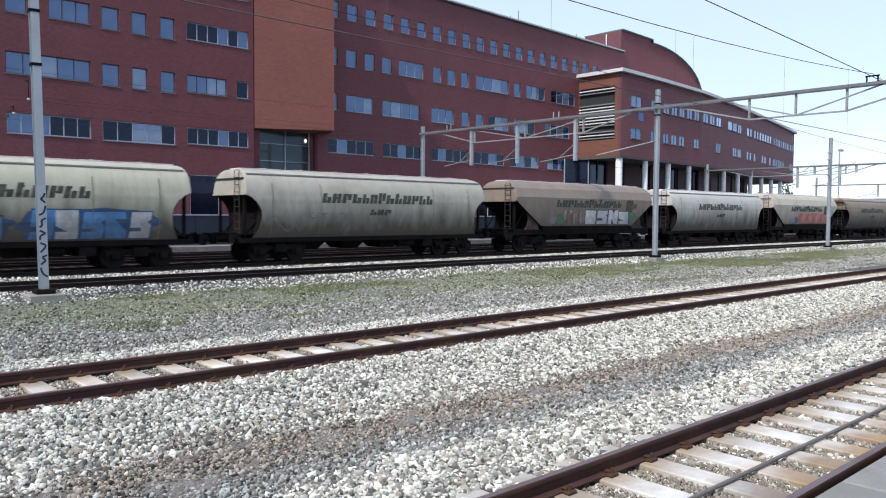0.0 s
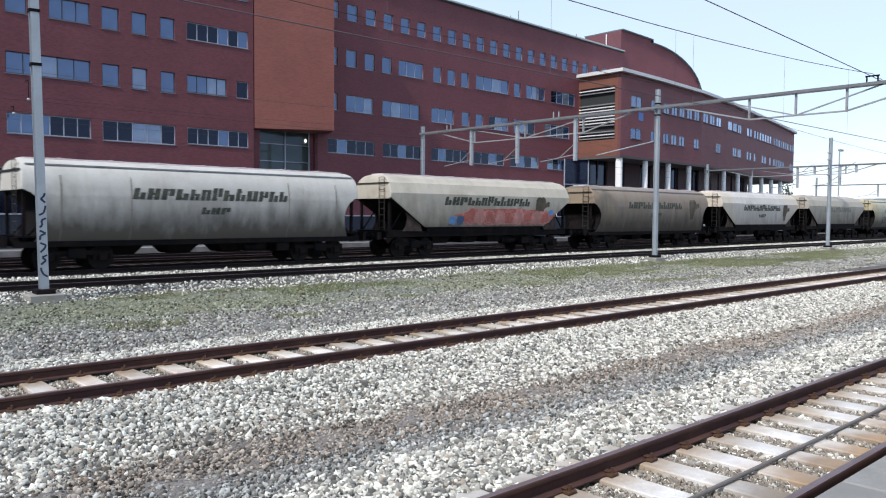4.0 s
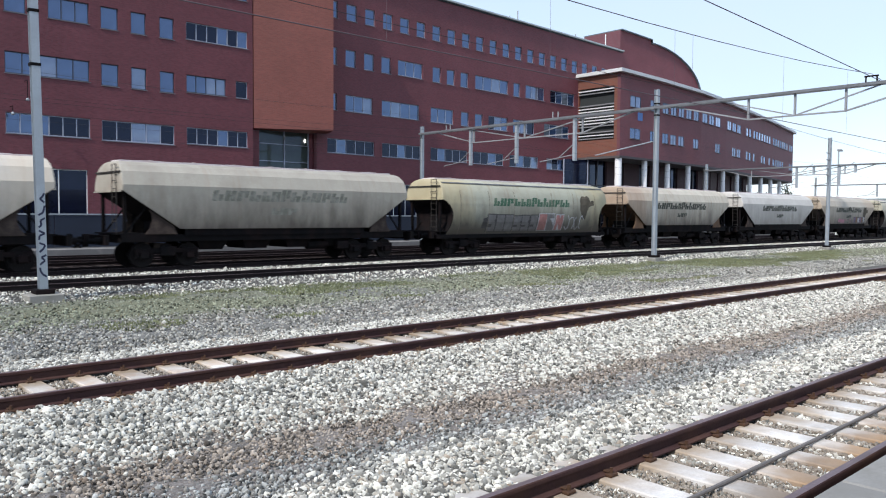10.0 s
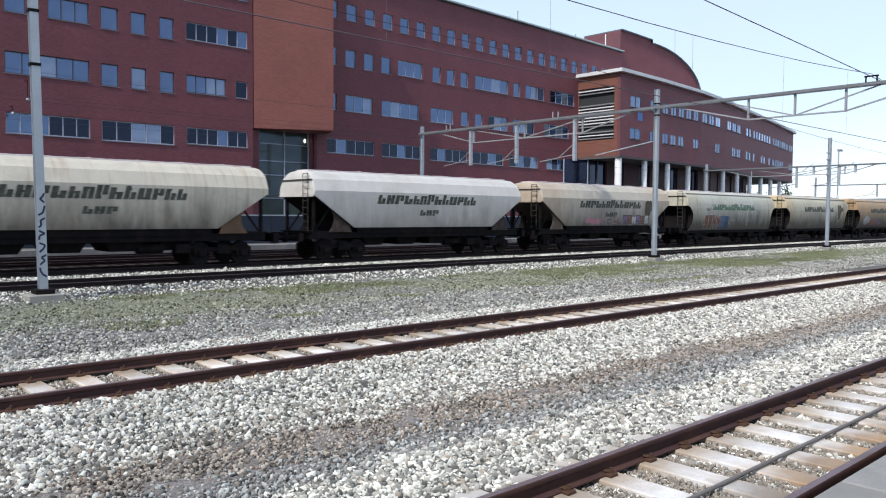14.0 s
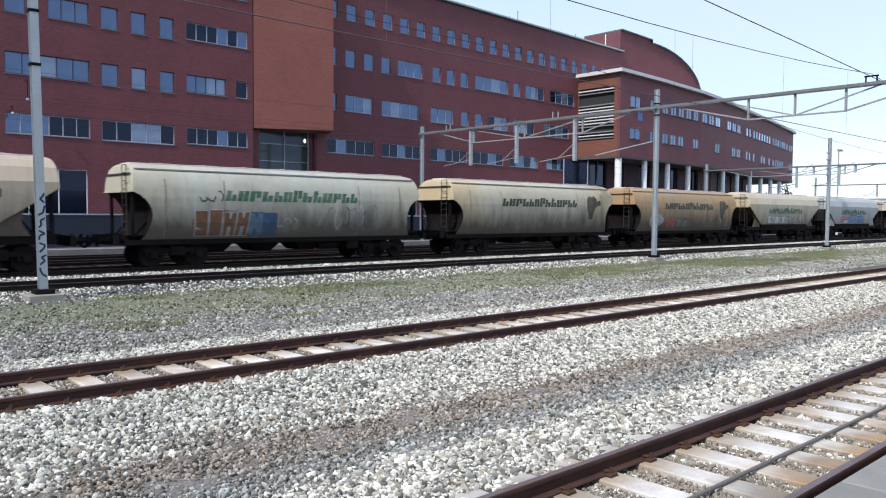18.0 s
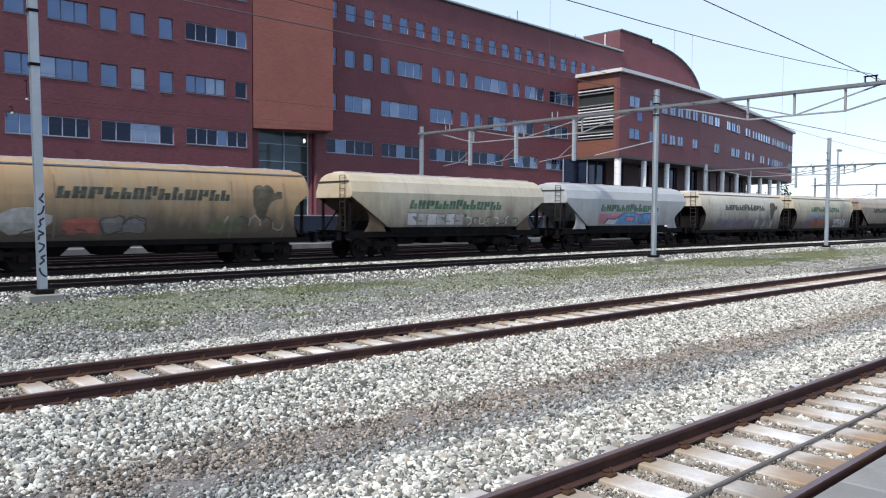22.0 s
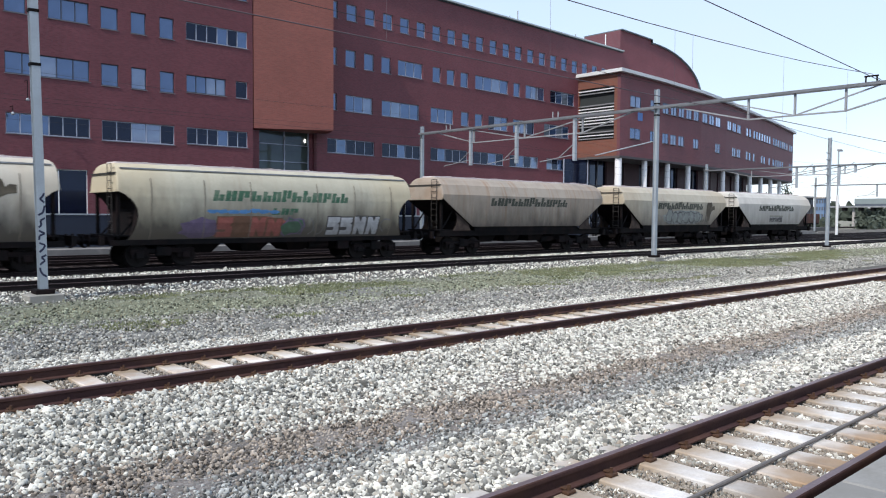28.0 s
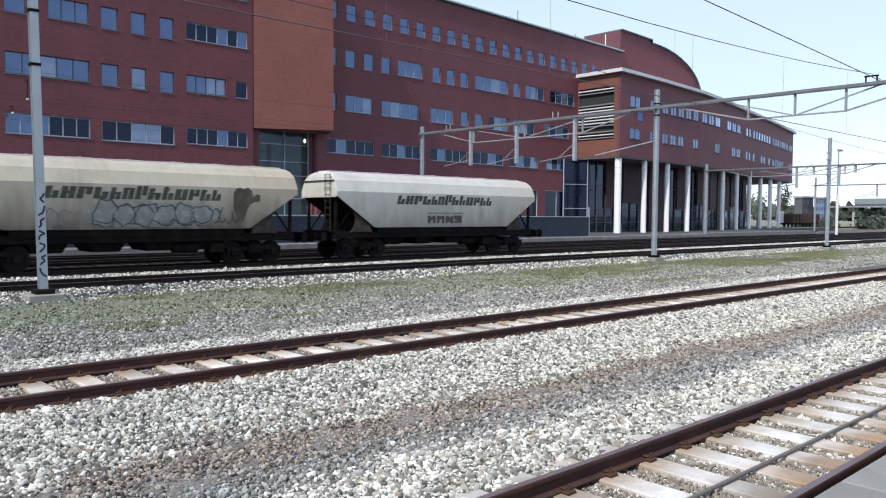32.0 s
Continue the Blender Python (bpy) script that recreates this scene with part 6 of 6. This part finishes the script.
# wagon index: rows of x from, x to, low, high, fills, outline, count, background
TAGS = {
    0: [(1.2, 5.4, 1.1, 2.2, ("sky", "white", "sky"), "blue", 5, "blue", "block"), (-3.5, 0.5, 1.1, 2.0, ("sky",), "dark", 5, "blue", "block")],
    1: [(-3.9, -1.6, 1.85, 2.15, ("grey",), "grey", 6, None, "stroke"), (-6.0, -3.8, 1.3, 2.0, ("grey",), "grey", 3, None, "stroke")],
    2: [(-3.9, -3.2, 1.56, 2.15, ("grey",), "grey", 1, None, "patch"), (-3.2, -2.4, 1.5, 2.3, ("green",), "green", 1, None, "patch"), (-2.6, -1.5, 1.58, 2.42, ("red", "pale", "dark"), "dark", 7, None, "stroke"), (-1.8, -0.6, 1.55, 2.3, ("green", "pale", "rose"), "dark", 6, None, "stroke"),
        (4.1, 4.9, 1.75, 2.4, ("green",), "dark", 1, None, "patch"), (-0.55, 4.1, 1.53, 2.44, ("white",), "dark", 4, None, "block")],
    4: [(-1.85, 5.0, 1.52, 2.38, ("red", "rose", "red", "rose"), "rose", 9, "red"), (-2.9, -1.9, 1.52, 2.05, ("sky", "blue"), "sky", 2, None, "patch"), (4.9, 5.3, 2.0, 2.4, ("sky",), "sky", 1, None, "patch")],
    8: [(-3.7, 0.4, 1.18, 2.1, ("grey",), "dark", 6, "dark", "block"), (0.45, 2.7, 1.2, 2.15, ("rose", "grey"), "white", 3, None, "block"), (2.85, 4.7, 1.2, 2.1, ("white",), "white", 4, None, "stroke")],
    11: [(-2.6, -1.1, 1.52, 1.95, ("pink",), "pink", 3, None, "patch"), (1.3, 4.2, 1.55, 2.1, ("violet", "orange", "white"), "dark", 6, None, "block"), (-1.0, 1.2, 1.55, 1.9, ("pink", "dark"), "dark", 4, None, "stroke")],
    12: [(-4.5, -2.25, 1.15, 2.2, ("orange",), "pale", 4, "orange", "block"), (-2.2, -0.9, 1.15, 2.1, ("steel", "blue"), "blue", 2, None, "block"), (-0.9, 0.1, 1.5, 1.9, ("pale",), "pale", 3, None, "stroke"),
         (1.6, 4.4, 1.35, 2.5, ("grey", "pale", "dark"), "dark", 7, None, "stroke"), (-4.35, -3.35, 2.5, 2.98, ("dark",), "dark", 3, None, "stroke")],
    14: [(-5.1, -3.5, 1.25, 2.3, ("pale",), "grey", 1, None, "patch"), (-3.0, -1.75, 1.2, 1.95, ("red",), "red", 1, None, "patch"), (-1.75, -0.2, 1.2, 2.0, ("grey",), "dark", 2, None), (2.3, 3.8, 1.15, 1.9, ("moss",), "dark", 2, None, "patch"),
         (3.0, 5.7, 1.3, 2.0, ("pale", "dark"), "dark", 5, None, "stroke"), (-5.0, -2.2, 1.2, 1.5, ("dark",), "dark", 4, None, "stroke")],
    15: [(-3.4, 0.4, 1.54, 2.15, ("white", "pale"), "grey", 6, None, "block"), (0.5, 4.6, 1.54, 2.0, ("white", "dark"), "grey", 8, None, "stroke")],
    17: [(-4.4, 1.3, 1.05, 1.95, ("violet", "violet", "grey"), "grey", 7, None), (1.7, 5.0, 1.05, 1.95, ("pale", "grey"), "dark", 5, None)],
    18: [(-3.5, -0.3, 2.06, 2.26, ("sky",), "sky", 7, None, "patch"), (-4.4, -3.15, 1.1, 1.95, ("violet",), "violet", 1, None), (-3.1, -0.15, 1.1, 1.95, ("red", "orange", "red"), "orange", 4, "red", "block"), (-0.1, 0.9, 1.1, 1.95, ("green",), "violet", 1, None),
         (0.95, 2.0, 1.15, 1.9, ("grey",), "grey", 2, None, "stroke"), (2.1, 5.0, 1.12, 2.02, ("white",), "dark", 4, None, "block"), (5.1, 5.9, 1.2, 1.9, ("grey",), "dark", 1, None, "stroke")],
    20: [(-1.65, 2.8, 1.53, 2.46, ("teal",), "dark", 6, "teal"), (2.9, 4.0, 1.6, 2.35, ("dark",), "dark", 4, None, "stroke"), (-3.3, -1.8, 1.55, 2.2, ("grey",), "dark", 3, None, "stroke")],
    21: [(-1.3, 1.1, 1.62, 2.06, ("dark",), "pale", 4, None, "block")],
}


# wagons whose sloping end sheets show paint or rust instead of that near-black
SHEETS = {16: (0.36, 0.37, 0.36), 9: (0.15, 0.085, 0.045), 15: (0.12, 0.08, 0.05), 11: (0.10, 0.075, 0.055)}


SADDLE = mat("dirty_saddle_plate", (0.055, 0.042, 0.036), 0.85, vary=0.3, scale=2, fine=20, bump=0.1, tint=(0.13, 0.10, 0.08), tint_scale=1.5, tint_amount=0.6, spec=0.1)


def hopper_wagon(i, spec):
    kind, colour, rust, dirt, letter, second, emblem, words = spec
    ob = empty("hopper_wagon", pose(0, TRAIN_Y, 0), label=words, category="freight wagon", group="hopper wagons of the freight train")
    coat = paint(str(i), colour, rust, dirt)
    me = SHARED.get("body" + kind)
    if me is None:
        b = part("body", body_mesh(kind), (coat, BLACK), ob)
        SHARED["body" + kind] = b.data
        for f in b.data.polygons:
            f.use_smooth = kind == "r"
    else:
        b = new("body", me.copy())
        b.data.materials[0] = coat
        b.parent = ob
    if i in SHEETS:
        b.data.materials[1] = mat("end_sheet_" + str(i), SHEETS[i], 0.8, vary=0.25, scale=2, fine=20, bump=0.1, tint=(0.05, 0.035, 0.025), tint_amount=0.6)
    half, hl = BODY[kind] / 2, LENGTH[kind] / 2
    top = 4.0 if kind == "p" else 3.92
    # roof walk and hatches
    part("roof_walk", boxes((-half + 0.3, half - 0.3, -0.46, 0.46, top + 0.002, top + 0.06)), mat("roof_walk", (0.64, 0.575, 0.57), 0.7, vary=0.25, tint=(0.40, 0.27, 0.26)), b)
    for k in range(7):
        shared("hatch", hatch_mesh, MATS["roof_walk"], b, pose(-half + 1.5 + k * (2 * half - 3) / 6, 0, top + 0.062))
    if kind == "r":
        part("roof_rail", boxes((-half + 0.2, half - 0.2, -1.17, -1.08, 3.69, 3.74)), GALV_OLD, b)
        xs = [-5.7, -3.6, -1.6, 1.6, 3.6, 5.7] if i in (5, 18, 8) else [-5.7, -3.3, 3.3, 5.7]
        for q in seam_polys(kind, xs):
            part("seam", decal("r", [q], CUTS_R, 0.012), mat("seam_dirt", (0.2, 0.17, 0.13), 0.8), b)
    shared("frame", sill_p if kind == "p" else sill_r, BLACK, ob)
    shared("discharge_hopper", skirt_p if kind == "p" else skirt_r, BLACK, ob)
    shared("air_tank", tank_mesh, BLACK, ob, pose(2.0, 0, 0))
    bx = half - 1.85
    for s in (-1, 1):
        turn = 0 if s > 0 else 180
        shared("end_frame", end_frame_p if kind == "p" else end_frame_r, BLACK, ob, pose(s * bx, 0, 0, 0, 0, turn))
        if kind == "p":
            for flip in (1, -1):
                o = part("saddle_plate", saddle_mesh(), b.data.materials[1] if i in SHEETS else SADDLE, ob, "upright plate under the sloping end")
                o.matrix_basis = Matrix.Diagonal((s, flip, 1, 1))
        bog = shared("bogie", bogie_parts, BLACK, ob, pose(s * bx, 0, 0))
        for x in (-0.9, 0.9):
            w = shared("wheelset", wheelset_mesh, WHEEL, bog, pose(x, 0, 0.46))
            WHEELSETS.append(w)
        zr = 3.56 if kind == "p" else 3.5
        part("end_rail", boxes((s * half - 0.03, s * half + 0.03, -half_width(kind, zr) + 0.02, half_width(kind, zr) - 0.02, zr, zr + 0.05)), LADDER, b)
        part("panel_lip", boxes((s * half - 0.05, s * half + 0.02, -1.38, 1.38, 2.83, 2.875)), coat, b)
        part("headstock", boxes((s * (hl - 0.62) - 0.08, s * (hl - 0.62) + 0.08, -1.25, 1.25, 0.88, 1.24)), BLACK, ob)
        for y in (-0.875, 0.875):
            shared("buffer", buffer_mesh, BLACK, ob, pose(s * (hl - 0.63), y, 1.05, 0, 0, turn))
        shared("coupler", coupler_mesh, BLACK, ob, pose(s * (hl - 0.62), 0, 1.02, 0, 0, turn))
    shared("ladder", ladder_mesh, LADDER, ob, pose(-half - 0.07, -0.85, 1.25), "thin steel ladder on the wagon's end")
    # lettering
    lm = {"d": NAME_DARK, "g": NAME_GREEN, "f": NAME_FAINT}[letter]
    zl = 2.36 if i in (15, 16) else 2.57
    for block in name_bars(-3.3, zl - 0.01, 6.5, 0.42, 13):
        part("lettering_block", decal(kind, block, CUTS[kind], 0.004), lm, b)
    if second:
        for block in name_bars(-0.65, 2.02 if i != 15 else 1.85, 1.25, 0.27, 3):
            part("lettering_block", decal(kind, block, CUTS[kind], 0.004), lm, b)
    if i == 21:
        part("lettering", decal(kind, [[(-1.3, 2.1), (1.2, 2.1), (1.2, 2.18), (-1.3, 2.18)]], CUTS[kind], 0.004), NAME_FAINT, ob)
    if emblem:
        x0, z0, w, h = (3.75, 1.75, 1.2, 1.35) if kind == "p" else (4.25, 1.85, 1.35, 1.4)
        part("emblem", decal(kind, [[(x0 + a * w, z0 + c * h) for a, c in EMBLEM]], CUTS[kind], 0.004), EMBLEM_MAT, ob, "faded brown emblem")
    if i == 16:
        brick_piece(kind, ob)
    for k, (x0, x1, z0, z1, fill, line, n, back, *style) in enumerate(TAGS.get(i, ())):
        graffiti(kind, ob, x0, x1, z0, z1, fill, line, 100 * i + k, n, back, *style)
    return ob


WHEELSETS = []
TRAIN = []
# distance of each wagon's middle from the next
PITCH = (16.18, 16.18, 16.15, 15.56, 16.12, 15.79, 15.73, 16.01, 16.03, 15.71, 15.34, 16.15, 16.15, 16.31, 15.92, 15.55, 15.8, 15.81, 15.79, 15.8, 15.48)
x = 6.0
for i, spec in enumerate(WAGONS):
    TRAIN.append((hopper_wagon(i, spec), x))
    x += (*PITCH, 0)[i]


# ---- what moves ----
def travelled(t):
    """Metres that the train has gone at t seconds; it slows a little."""
    return 10.1885 * t - 0.01264 * t * t


def motions():
    for ob, x0 in TRAIN:
        walk(ob, [(t, pose(x0 - travelled(t), TRAIN_Y, 0)) for t in (0, 4, 8, 12, 16, 20, 24, 28, 32)])
    # wheels roll without slipping; wheelsets at like places in their bogies turn alike
    for side in (0, 1):
        lead, *others = WHEELSETS[side::2]
        px = lead.location.x
        walk(lead, [(k / 15, pose(px, 0, 0.46) @ Matrix.Rotation(-travelled(k / 15) / 0.46, 4, "Y")) for k in range(481)])
        for o in others:
            keys = o.animation_data_create()
            keys.action = lead.animation_data.action
            keys.action_slot = lead.animation_data.action_slot
            o.rotation_mode = "QUATERNION"


motions()
